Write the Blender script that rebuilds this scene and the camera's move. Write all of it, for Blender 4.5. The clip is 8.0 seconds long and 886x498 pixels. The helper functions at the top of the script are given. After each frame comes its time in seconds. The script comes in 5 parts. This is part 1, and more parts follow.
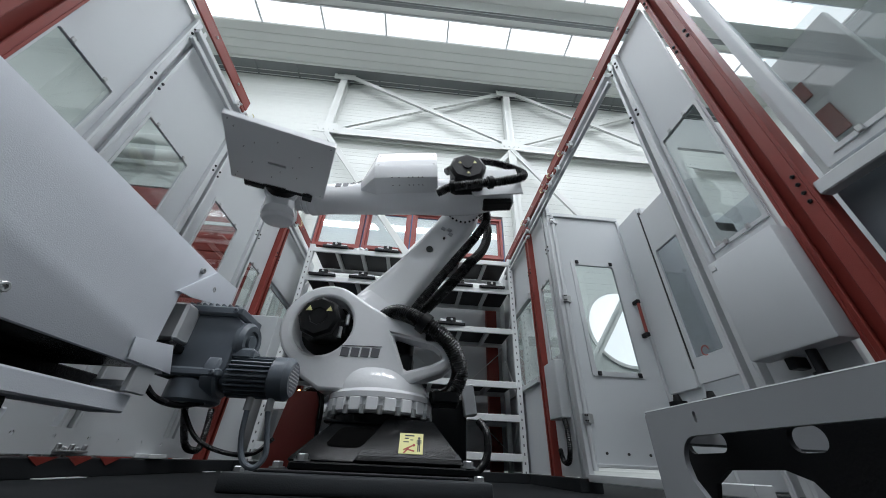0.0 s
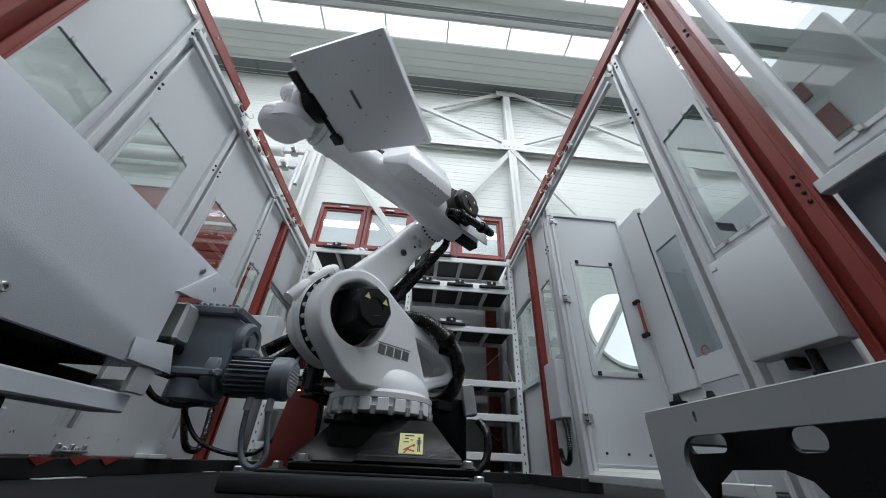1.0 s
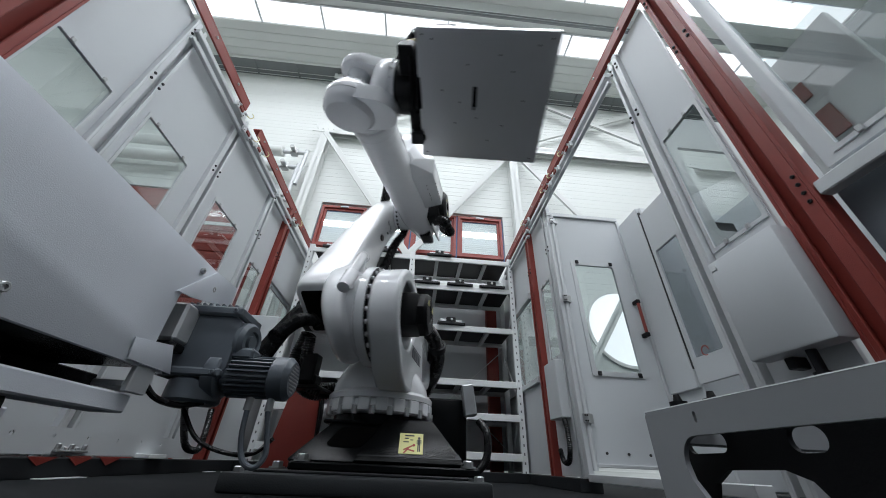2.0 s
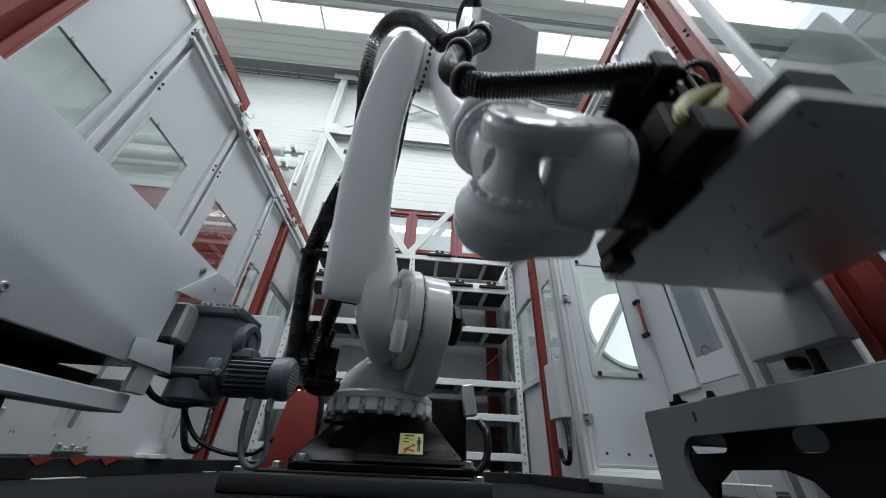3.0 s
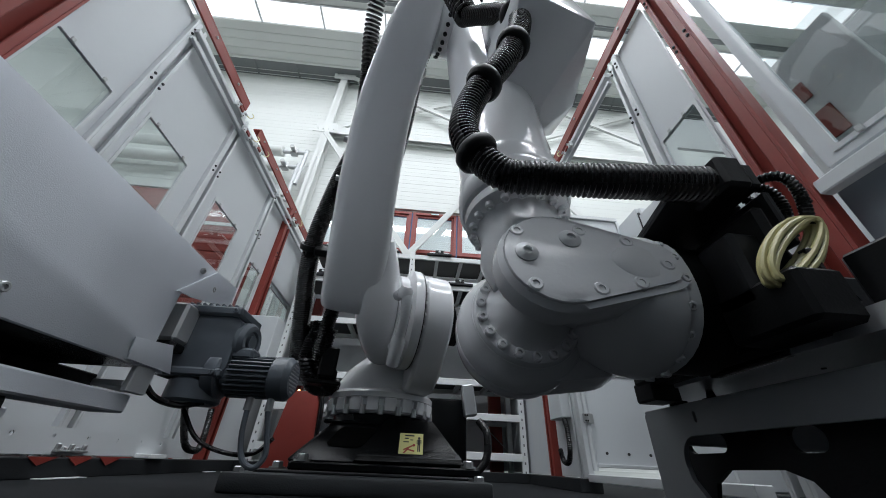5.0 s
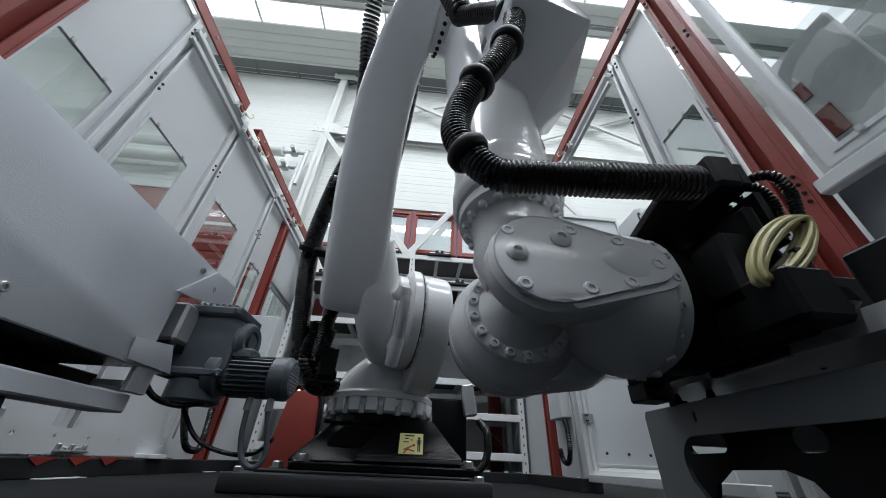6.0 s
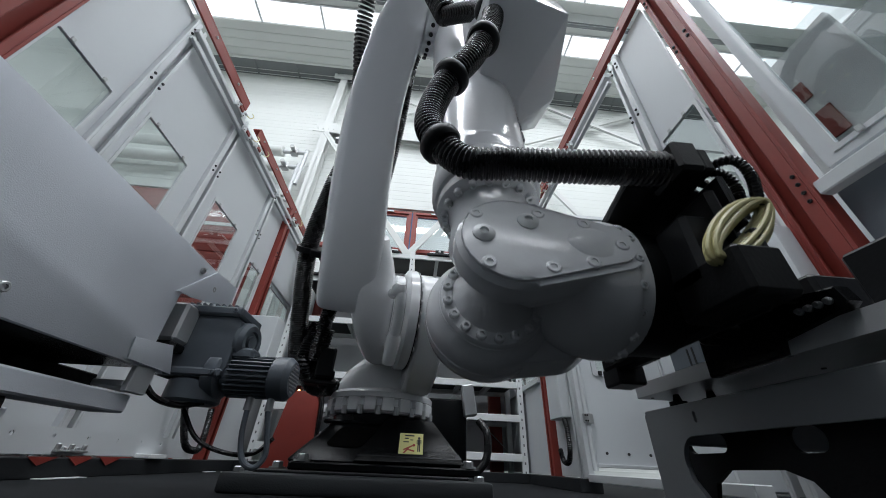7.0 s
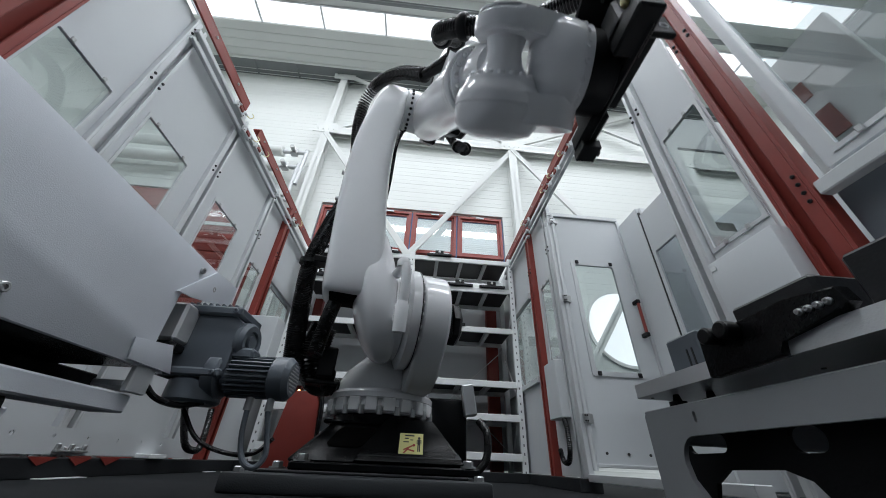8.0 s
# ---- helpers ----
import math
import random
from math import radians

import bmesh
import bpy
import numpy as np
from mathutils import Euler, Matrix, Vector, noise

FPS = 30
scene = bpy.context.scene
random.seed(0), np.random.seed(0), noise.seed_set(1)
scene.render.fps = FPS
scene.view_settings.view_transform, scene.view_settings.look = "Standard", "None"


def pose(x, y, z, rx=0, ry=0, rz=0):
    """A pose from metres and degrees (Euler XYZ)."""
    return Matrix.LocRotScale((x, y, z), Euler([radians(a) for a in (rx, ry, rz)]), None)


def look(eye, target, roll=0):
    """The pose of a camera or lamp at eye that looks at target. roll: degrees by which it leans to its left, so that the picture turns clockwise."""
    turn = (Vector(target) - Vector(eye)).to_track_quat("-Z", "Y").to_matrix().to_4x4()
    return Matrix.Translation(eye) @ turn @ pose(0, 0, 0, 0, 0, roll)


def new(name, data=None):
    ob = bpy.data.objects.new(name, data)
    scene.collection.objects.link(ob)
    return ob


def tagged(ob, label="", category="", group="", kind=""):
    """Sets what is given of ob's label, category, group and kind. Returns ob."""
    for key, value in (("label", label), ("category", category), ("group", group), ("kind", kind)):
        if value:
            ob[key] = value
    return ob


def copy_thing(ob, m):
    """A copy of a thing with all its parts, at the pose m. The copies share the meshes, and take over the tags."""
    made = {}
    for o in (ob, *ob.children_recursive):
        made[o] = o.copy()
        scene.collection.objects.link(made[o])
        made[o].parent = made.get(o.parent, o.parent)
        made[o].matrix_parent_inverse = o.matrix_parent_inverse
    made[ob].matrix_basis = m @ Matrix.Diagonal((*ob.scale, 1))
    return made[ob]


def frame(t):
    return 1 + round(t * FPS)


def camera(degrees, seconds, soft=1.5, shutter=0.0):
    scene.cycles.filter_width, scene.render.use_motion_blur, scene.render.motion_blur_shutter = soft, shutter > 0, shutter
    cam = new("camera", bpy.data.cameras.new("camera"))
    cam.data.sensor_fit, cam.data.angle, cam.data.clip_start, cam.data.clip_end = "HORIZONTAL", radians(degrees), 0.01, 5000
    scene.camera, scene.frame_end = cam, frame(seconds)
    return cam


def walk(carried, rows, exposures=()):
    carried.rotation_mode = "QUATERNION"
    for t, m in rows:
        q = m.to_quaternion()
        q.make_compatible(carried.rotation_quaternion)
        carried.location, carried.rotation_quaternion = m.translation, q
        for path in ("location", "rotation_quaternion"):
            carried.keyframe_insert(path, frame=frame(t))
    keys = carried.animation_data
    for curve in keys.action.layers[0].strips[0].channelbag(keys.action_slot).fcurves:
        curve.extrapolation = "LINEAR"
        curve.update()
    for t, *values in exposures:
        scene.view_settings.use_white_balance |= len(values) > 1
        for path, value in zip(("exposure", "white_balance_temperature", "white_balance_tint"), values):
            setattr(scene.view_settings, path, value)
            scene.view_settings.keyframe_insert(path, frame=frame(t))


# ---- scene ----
# Camera: on the cell floor, wide lens, standing still.
EYE = Vector((0.0, 0.0, 0.115))
YAW, PITCH, ROLL = radians(-3.543), radians(32.974), 2.678
AHEAD = Vector((-math.sin(YAW) * math.cos(PITCH), math.cos(YAW) * math.cos(PITCH), math.sin(PITCH)))
cam = camera(106.29, 8.0, soft=0.95, shutter=0.5)
STILL = look(EYE, EYE + AHEAD, ROLL)
walk(cam, [(0.0, STILL), (8.0, STILL)], exposures=[(0.0, -0.03, 6330, 14), (8.0, -0.03, 6330, 14)])

# ---- world and light ----
world = bpy.data.worlds.new("overcast_sky")
scene.world = world
world.use_nodes = True
sky = world.node_tree.nodes.new("ShaderNodeTexSky")
sky.sky_type, sky.sun_disc = "NISHITA", False
sky.sun_elevation, sky.sun_rotation = radians(40), radians(150)
world.node_tree.links.new(sky.outputs[0], world.node_tree.nodes["Background"].inputs[0])
world.node_tree.nodes["Background"].inputs[1].default_value = 0.1


def skylight_lamp(name, x, y, z, sx, sy, power):
    lamp = bpy.data.lights.new(name, "AREA")
    lamp.shape, lamp.size, lamp.size_y, lamp.energy = "RECTANGLE", sx, sy, power
    lamp.color = (0.93, 0.98, 1.0)
    ob = new(name, lamp)
    ob.matrix_world = pose(x, y, z)
    return ob


# daylight through the roof's strips of translucent panels
# the strips at y -1.2 and -6.7 are unseen, added to light the cell
for sy, power in ((4.24, 130.0), (3.0, 240.0), (-1.2, 950.0), (-6.7, 380.0)):
    skylight_lamp("skylight_lamp", 0.6, sy, 9.66, 14.0, 0.5, power)

# ---- materials ----


def material(name, color, rough=0.5, metal=0.0, var=0.06, scale=6.0, bump=0.02, bump_scale=180.0, rough_var=0.08,
             emit=None, dirt=0.0, spec=0.5):
    m = bpy.data.materials.new(name)
    m.use_nodes = True
    nt = m.node_tree
    b = nt.nodes["Principled BSDF"]
    link = nt.links.new
    co = nt.nodes.new("ShaderNodeTexCoord")
    big = nt.nodes.new("ShaderNodeTexNoise")
    big.inputs["Scale"].default_value, big.inputs["Detail"].default_value = scale, 6.0
    link(co.outputs["Object"], big.inputs["Vector"])
    fine = nt.nodes.new("ShaderNodeTexNoise")
    fine.inputs["Scale"].default_value, fine.inputs["Detail"].default_value = bump_scale, 3.0
    link(co.outputs["Object"], fine.inputs["Vector"])
    mix = nt.nodes.new("ShaderNodeMixRGB")
    mix.inputs[1].default_value = (*[c * (1 - var) for c in color], 1)
    mix.inputs[2].default_value = (*[min(1, c * (1 + var)) for c in color], 1)
    link(big.outputs["Fac"], mix.inputs[0])
    last = mix
    if dirt:
        spots = nt.nodes.new("ShaderNodeTexNoise")
        spots.inputs["Scale"].default_value, spots.inputs["Detail"].default_value = scale * 4.3, 8.0
        link(co.outputs["Object"], spots.inputs["Vector"])
        ramp = nt.nodes.new("ShaderNodeValToRGB")
        ramp.color_ramp.elements[0].position, ramp.color_ramp.elements[1].position = 0.56, 0.74
        link(spots.outputs["Fac"], ramp.inputs[0])
        times = nt.nodes.new("ShaderNodeMath")
        times.operation = "MULTIPLY"
        times.inputs[1].default_value = dirt
        link(ramp.outputs[0], times.inputs[0])
        stain = nt.nodes.new("ShaderNodeMixRGB")
        link(times.outputs[0], stain.inputs[0])
        link(mix.outputs[0], stain.inputs[1])
        stain.inputs[2].default_value = (*[c * 0.45 for c in color], 1)
        last = stain
    link(last.outputs[0], b.inputs["Base Color"])
    rr = nt.nodes.new("ShaderNodeMapRange")
    rr.inputs[3].default_value, rr.inputs[4].default_value = max(0.02, rough - rough_var), min(1, rough + rough_var)
    link(big.outputs["Fac"], rr.inputs[0])
    link(rr.outputs[0], b.inputs["Roughness"])
    b.inputs["Metallic"].default_value = metal
    b.inputs["Specular IOR Level"].default_value = spec
    if bump:
        bp = nt.nodes.new("ShaderNodeBump")
        bp.inputs["Strength"].default_value, bp.inputs["Distance"].default_value = min(1.0, bump * 8), 0.002
        link(fine.outputs["Fac"], bp.inputs["Height"])
        link(bp.outputs[0], b.inputs["Normal"])
    if emit:
        b.inputs["Emission Color"].default_value = (*emit[0], 1)
        b.inputs["Emission Strength"].default_value = emit[1]
    return m


def glass_material(name, tint, rough=0.02, clear=0.85):
    """Thin clear sheet: mostly see-through, with a mirror gloss that grows at glancing angles."""
    m = bpy.data.materials.new(name)
    m.use_nodes = True
    nt = m.node_tree
    nt.nodes.remove(nt.nodes["Principled BSDF"])
    out = nt.nodes["Material Output"]
    see = nt.nodes.new("ShaderNodeBsdfTransparent")
    see.inputs[0].default_value = (*[c * clear for c in tint], 1)
    gloss = nt.nodes.new("ShaderNodeBsdfGlossy")
    gloss.inputs["Roughness"].default_value = rough
    fres = nt.nodes.new("ShaderNodeLayerWeight")
    fres.inputs[0].default_value = 0.14
    mix = nt.nodes.new("ShaderNodeMixShader")
    nt.links.new(fres.outputs[1], mix.inputs[0])
    nt.links.new(see.outputs[0], mix.inputs[1])
    nt.links.new(gloss.outputs[0], mix.inputs[2])
    nt.links.new(mix.outputs[0], out.inputs[0])
    return m


M_FLOOR = material("floor_coating", (0.012, 0.0135, 0.015), 0.8, spec=0.14, var=0.25, scale=3.0, bump=0.08, bump_scale=120, dirt=0.3)
M_PANEL = material("grey_powder_coat", (0.59, 0.615, 0.63), 0.42, var=0.03, scale=1.6, bump=0.015, bump_scale=1100, dirt=0.03)
M_STATION = material("station_powder_coat", (0.70, 0.73, 0.78), 0.42, var=0.04, scale=2.2, bump=0.03, bump_scale=420, dirt=0.05)
# darker copy of the station coat, with the table's shade put into the colour
M_TABLE_SHADED = material("table_powder_coat_shaded", (0.30, 0.315, 0.325), 0.5, var=0.05, scale=2.2, bump=0.015, bump_scale=1300, dirt=0.08)
M_RAIL = material("light_grey_aluminium", (0.60, 0.62, 0.63), 0.38, metal=0.25, var=0.05, scale=8, bump=0.015)
M_RED = material("red_lacquered_steel", (0.235, 0.033, 0.023), 0.45, var=0.10, scale=5, bump=0.03, bump_scale=260, dirt=0.15)
M_WHITE = material("white_robot_lacquer", (0.80, 0.81, 0.82), 0.16, var=0.025, scale=4, bump=0.02, bump_scale=60, dirt=0.02)
M_BLACK = material("black_cast_paint", (0.0045, 0.005, 0.0055), 0.22, spec=0.16, var=0.3, scale=7, bump=0.06, bump_scale=150)
M_RUBBER = material("black_rubber_hose", (0.005, 0.005, 0.0055), 0.27, spec=0.5, var=0.2, scale=20, bump=0.02)
M_PLASTIC = material("black_plastic", (0.005, 0.0055, 0.006), 0.42, spec=0.22, var=0.2, scale=12, bump=0.03)
M_DARK = material("dark_anodised_metal", (0.02, 0.021, 0.023), 0.42, spec=0.3, metal=0.3, var=0.2, scale=10, bump=0.02)
M_STEEL = material("ground_steel", (0.50, 0.51, 0.52), 0.34, metal=0.75, var=0.06, scale=5, bump=0.02, bump_scale=300, dirt=0.05)
M_PALLET = material("pallet_steel", (0.74, 0.75, 0.76), 0.36, metal=0.55, var=0.05, scale=4, bump=0.02, bump_scale=300, rough_var=.12)
M_BOLT = material("zinc_bolts", (0.45, 0.46, 0.46), 0.35, metal=0.8, var=0.1, scale=30)
M_MOTOR = material("grey_gear_motor_paint", (0.115, 0.135, 0.155), 0.36, var=0.10, scale=9, bump=0.025, bump_scale=700, dirt=0.1)
M_SHELF = material("white_shelf_steel", (0.72, 0.74, 0.74), 0.4, var=0.04, scale=5, bump=0.02)
M_HALL = material("hall_white_cladding", (0.71, 0.735, 0.71), 0.55, var=0.03, scale=0.7, bump=0.02, bump_scale=60)
M_HALLSTEEL = material("hall_white_steelwork", (0.68, 0.70, 0.68), 0.5, var=0.04, scale=2)
M_DECK = material("perforated_roof_deck", (0.20, 0.215, 0.22), 0.55, metal=0.2, var=0.1, scale=5, bump=0.1, bump_scale=40)
M_YELLOW = material("yellow_label", (0.74, 0.70, 0.30), 0.5, var=0.05, scale=30)
# grey kept dark to stand in for the dim, reflecting glass before the hood
M_HOOD = material("grey_machine_hood", (0.26, 0.28, 0.28), 0.45, var=0.06, scale=2.0, bump=0.02, dirt=0.05)
# matt black that stands for the shade inside openings
M_HOLE_SHADE = material("hole_shade", (0.003, 0.003, 0.003), 0.9, spec=0.05, var=0.1)
# black and grey ink also stand for the shade inside small holes and slots
M_INK = material("black_ink", (0.02, 0.02, 0.02), 0.5, var=0.1)
M_REDINK = material("red_ink", (0.38, 0.05, 0.03), 0.5, var=0.1)
M_GREYINK = material("grey_ink", (0.12, 0.12, 0.13), 0.5, var=0.1)
M_CABLE = material("yellow_cable", (0.47, 0.43, 0.20), 0.45, var=0.1, scale=30)
M_PEDESTAL = material("grey_pedestal_paint", (0.04, 0.044, 0.047), 0.45, spec=0.3, var=0.12, scale=5, bump=0.05, dirt=0.15)
M_TRIM = material("dark_base_frame_paint", (0.018, 0.020, 0.022), 0.55, spec=0.2, var=0.15, scale=5, bump=0.05, dirt=0.2)
M_GLASS = glass_material("clear_glass", (0.93, 0.97, 0.97))
M_SMOKE = glass_material("machine_window_glass", (0.8, 0.83, 0.85), clear=0.85)
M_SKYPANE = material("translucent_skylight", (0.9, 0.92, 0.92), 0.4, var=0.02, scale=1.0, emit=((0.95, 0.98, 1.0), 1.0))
# white blind with a weak glow in place of daylight on the slats
M_BLIND_LIT = material("window_blind", (0.80, 0.82, 0.82), 0.6, var=0.05, scale=3, emit=((0.95, 0.98, 1.0), 0.35))
M_GREEN = material("green_tray", (0.20, 0.36, 0.30), 0.5)
M_LED = material("orange_light", (0.8, 0.4, 0.1), 0.4, emit=((1.0, 0.55, 0.2), 6.0))

# ---- mesh helpers ----


def thing(name, label, category, m=None, group="", kind=""):
    ob = tagged(new(name), label, category, group, kind)
    ob.matrix_basis = m if m is not None else Matrix()
    return ob


def mesh_of(name, bm, mat, smooth=35):
    me = bpy.data.meshes.new(name)
    bmesh.ops.recalc_face_normals(bm, faces=bm.faces[:])
    bm.to_mesh(me)
    bm.free()
    if mat:
        me.materials.append(mat)
    for p in me.polygons:
        p.use_smooth = True
    me.set_sharp_from_angle(angle=radians(smooth))
    return me


def part(name, bm, mat, parent, label="", m=None):
    ob = new(name, mesh_of(name, bm, mat))
    ob.parent = parent
    if m is not None:
        ob.matrix_basis = m
    if label:
        ob["label"] = label
    return ob


def solid(name, bm, mat, label, category, group="", kind="", m=None):
    ob = tagged(new(name, mesh_of(name, bm, mat)), label, category, group, kind)
    if m is not None:
        ob.matrix_basis = m
    return ob


def B():
    return bmesh.new()


def box(bm, x0, x1, y0, y1, z0, z1, bev=0.003, m=None, seg=1):
    w = Matrix.Translation(((x0 + x1) / 2, (y0 + y1) / 2, (z0 + z1) / 2)) @ Matrix.Diagonal((abs(x1 - x0), abs(y1 - y0), abs(z1 - z0), 1))
    v = bmesh.ops.create_cube(bm, size=1, matrix=(m @ w) if m is not None else w)["verts"]
    if bev:
        e = list({e for q in v for e in q.link_edges})
        bmesh.ops.bevel(bm, geom=e, offset=bev, segments=seg, affect="EDGES", profile=0.5)
    return bm


def lathe(bm, profile, m=None, seg=32, arc=1.0):
    """Turned body: profile of (radius, height) along local z."""
    m = m if m is not None else Matrix()
    n = seg if arc >= 1 else seg + 1
    rings = []
    for r, h in profile:
        if r < 1e-6:
            rings.append([bm.verts.new(m @ Vector((0, 0, h)))])
        else:
            rings.append([bm.verts.new(m @ Vector((r * math.cos(2 * math.pi * arc * k / seg), r * math.sin(2 * math.pi * arc * k / seg), h))) for k in range(n)])
    for a, b in zip(rings, rings[1:]):
        for k in range(seg):
            j = (k + 1) % n
            if len(a) == 1 and len(b) == 1:
                continue
            if len(a) == 1:
                bm.faces.new((a[0], b[k], b[j]))
            elif len(b) == 1:
                bm.faces.new((a[k], a[j], b[0]))
            else:
                bm.faces.new((a[k], a[j], b[j], b[k]))
    return bm


def aim(p, q):
    """Frame at p with z towards q."""
    p, q = Vector(p), Vector(q)
    return Matrix.Translation(p) @ (q - p).to_track_quat("Z", "Y").to_matrix().to_4x4()


def cyl(bm, p, q, r, r2=None, seg=24, bev=0.0):
    h = (Vector(q) - Vector(p)).length
    r2 = r if r2 is None else r2
    if bev:
        prof = [(0, 0), (r - bev, 0), (r, bev), (r2, h - bev), (r2 - bev, h), (0, h)]
    else:
        prof = [(0, 0), (r, 0), (r2, h), (0, h)]
    return lathe(bm, prof, aim(p, q), seg)


def prism(bm, pts, d0, d1, m=None, bev=0.0, seg=2, holes=()):
    """Outline pts (x, y) pushed from z = d0 to d1; bev rounds the outer rim."""
    m = m if m is not None else Matrix()
    if not holes:
        lo = [bm.verts.new(m @ Vector((x, y, d0))) for x, y in pts]
        hi = [bm.verts.new(m @ Vector((x, y, d1))) for x, y in pts]
        faces = [bm.faces.new(lo[::-1]), bm.faces.new(hi)]
        n = len(pts)
        for k in range(n):
            faces.append(bm.faces.new((lo[k], lo[(k + 1) % n], hi[(k + 1) % n], hi[k])))
        if bev:
            e = [e for f in faces[:2] for e in f.edges]
            bmesh.ops.bevel(bm, geom=list(set(e)), offset=bev, segments=seg, affect="EDGES", profile=0.6)
        return bm
    tmp = bmesh.new()
    edges = []
    for loop in (pts, *holes):
        vs = [tmp.verts.new((x, y, 0)) for x, y in loop]
        edges += [tmp.edges.new((vs[k], vs[(k + 1) % len(vs)])) for k in range(len(vs))]
    bmesh.ops.triangle_fill(tmp, use_beauty=True, use_dissolve=False, edges=edges, normal=(0, 0, 1))
    tmp.verts.index_update()
    lo = [bm.verts.new(m @ Vector((v.co.x, v.co.y, d0))) for v in tmp.verts]
    hi = [bm.verts.new(m @ Vector((v.co.x, v.co.y, d1))) for v in tmp.verts]
    for f in tmp.faces:
        ids = [v.index for v in f.verts]
        bm.faces.new([hi[i] for i in ids])
        bm.faces.new([lo[i] for i in reversed(ids)])
    start = 0
    for loop in (pts, *holes):
        n = len(loop)
        for k in range(n):
            i, j = start + k, start + (k + 1) % n
            bm.faces.new((lo[i], lo[j], hi[j], hi[i]))
        start += n
    tmp.free()
    return bm


def circle(cx, cy, r, n=24, a0=0.0, a1=360.0):
    full = abs(a1 - a0) >= 359.9
    return [(cx + r * math.cos(radians(a0 + (a1 - a0) * k / (n if full else n - 1))), cy + r * math.sin(radians(a0 + (a1 - a0) * k / (n if full else n - 1)))) for k in range(n)]


def slot(cx, cy, w, h, r, n=6):
    """Rounded rectangle outline."""
    out = []
    for sx, sy, a in ((1, 1, 0), (-1, 1, 90), (-1, -1, 180), (1, -1, 270)):
        out += circle(cx + sx * (w / 2 - r), cy + sy * (h / 2 - r), r, n, a, a + 90)
    return out


def belt(x0, r0, x1, r1, n=20):
    """Egg outline: two circles on the x axis joined by their tangents."""
    a = math.degrees(math.acos((r0 - r1) / (x1 - x0)))
    return circle(x0, 0, r0, n, a, 360 - a) + circle(x1, 0, r1, n, -a, a)


def tube(bm, pts, r, seg=14, ribs=0.0, pitch=0.012, caps=True):
    """Sweep along a smooth curve through pts; ribs > 0 gives corrugations of that depth."""
    P = [Vector(p) for p in pts]
    fine = []
    for k in range(len(P) - 1):
        a, b = P[k], P[k + 1]
        ta = (P[k + 1] - P[max(k - 1, 0)]) * (0.5 if k else 1)
        tb = (P[min(k + 2, len(P) - 1)] - P[k]) * (0.5 if k + 2 < len(P) else 1)
        steps = 4 * max(2, round((b - a).length / pitch)) if ribs else max(6, int((b - a).length / 0.02))
        for s in range(steps):
            u = s / steps
            fine.append((2 * u**3 - 3 * u**2 + 1) * a + (u**3 - 2 * u**2 + u) * ta + (-2 * u**3 + 3 * u**2) * b + (u**3 - u**2) * tb)
    fine.append(P[-1])
    up = Vector((0.13, 0.31, 0.94))
    rings = []
    for k, p in enumerate(fine):
        t = (fine[min(k + 1, len(fine) - 1)] - fine[max(k - 1, 0)]).normalized()
        up = (up - up.dot(t) * t).normalized()
        side = t.cross(up)
        rr = r - ribs * (0, .5, 1, .5)[k % 4]
        rings.append([bm.verts.new(p + rr * (math.cos(2 * math.pi * j / seg) * up + math.sin(2 * math.pi * j / seg) * side)) for j in range(seg)])
    for a, b in zip(rings, rings[1:]):
        for j in range(seg):
            bm.faces.new((a[j], a[(j + 1) % seg], b[(j + 1) % seg], b[j]))
    if caps:
        bm.faces.new(rings[0][::-1])
        bm.faces.new(rings[-1])
    return bm


def bolt(bm, p, way, r=0.012, h=0.01):
    """Hexagon or socket head sitting on p, pointing along way."""
    p, way = Vector(p), Vector(way).normalized()
    return lathe(bm, [(0, 0), (r, 0), (r, h * 0.8), (r * 0.8, h), (r * 0.45, h), (r * 0.45, h * 0.55), (0, h * 0.55)], aim(p, p + way), 10)


def each(name, bm, mat, parent, poses, label=""):
    """Alike small parts: one mesh, an object at every pose."""
    me = mesh_of(name, bm, mat)
    for m in poses:
        ob = new(name, me)
        ob.parent = parent
        ob.matrix_basis = m
        if label:
            ob["label"] = label


AX_Y = Matrix(((1, 0, 0, 0), (0, 0, -1, 0), (0, 1, 0, 0), (0, 0, 0, 1)))   # local z -> world -y, local y -> z
AX_X = Matrix(((0, 0, 1, 0), (1, 0, 0, 0), (0, 1, 0, 0), (0, 0, 0, 1)))    # local (x, y, z) -> world (y, z, x)

# ---- setting ----
XL, XR, ZTOP = -1.61, 1.18, 2.50      # inner faces of the cell's long walls, height under the top rails


def wall_panel(y0, y1, z0, z1, x, windows=(), thick=0.014):
    """Sheet-metal wall panel in a plane of constant x, with window openings cut through it."""
    b = B()
    holes = [slot((a + c) / 2, (e + f) / 2, c - a, f - e, .012, 4) for a, c, e, f in windows]
    s = -thick if x < 0 else 0.0
    prism(b, [(y0, z0), (y1, z0), (y1, z1), (y0, z1)], x + s, x + s + thick, AX_X, holes=holes)
    return b


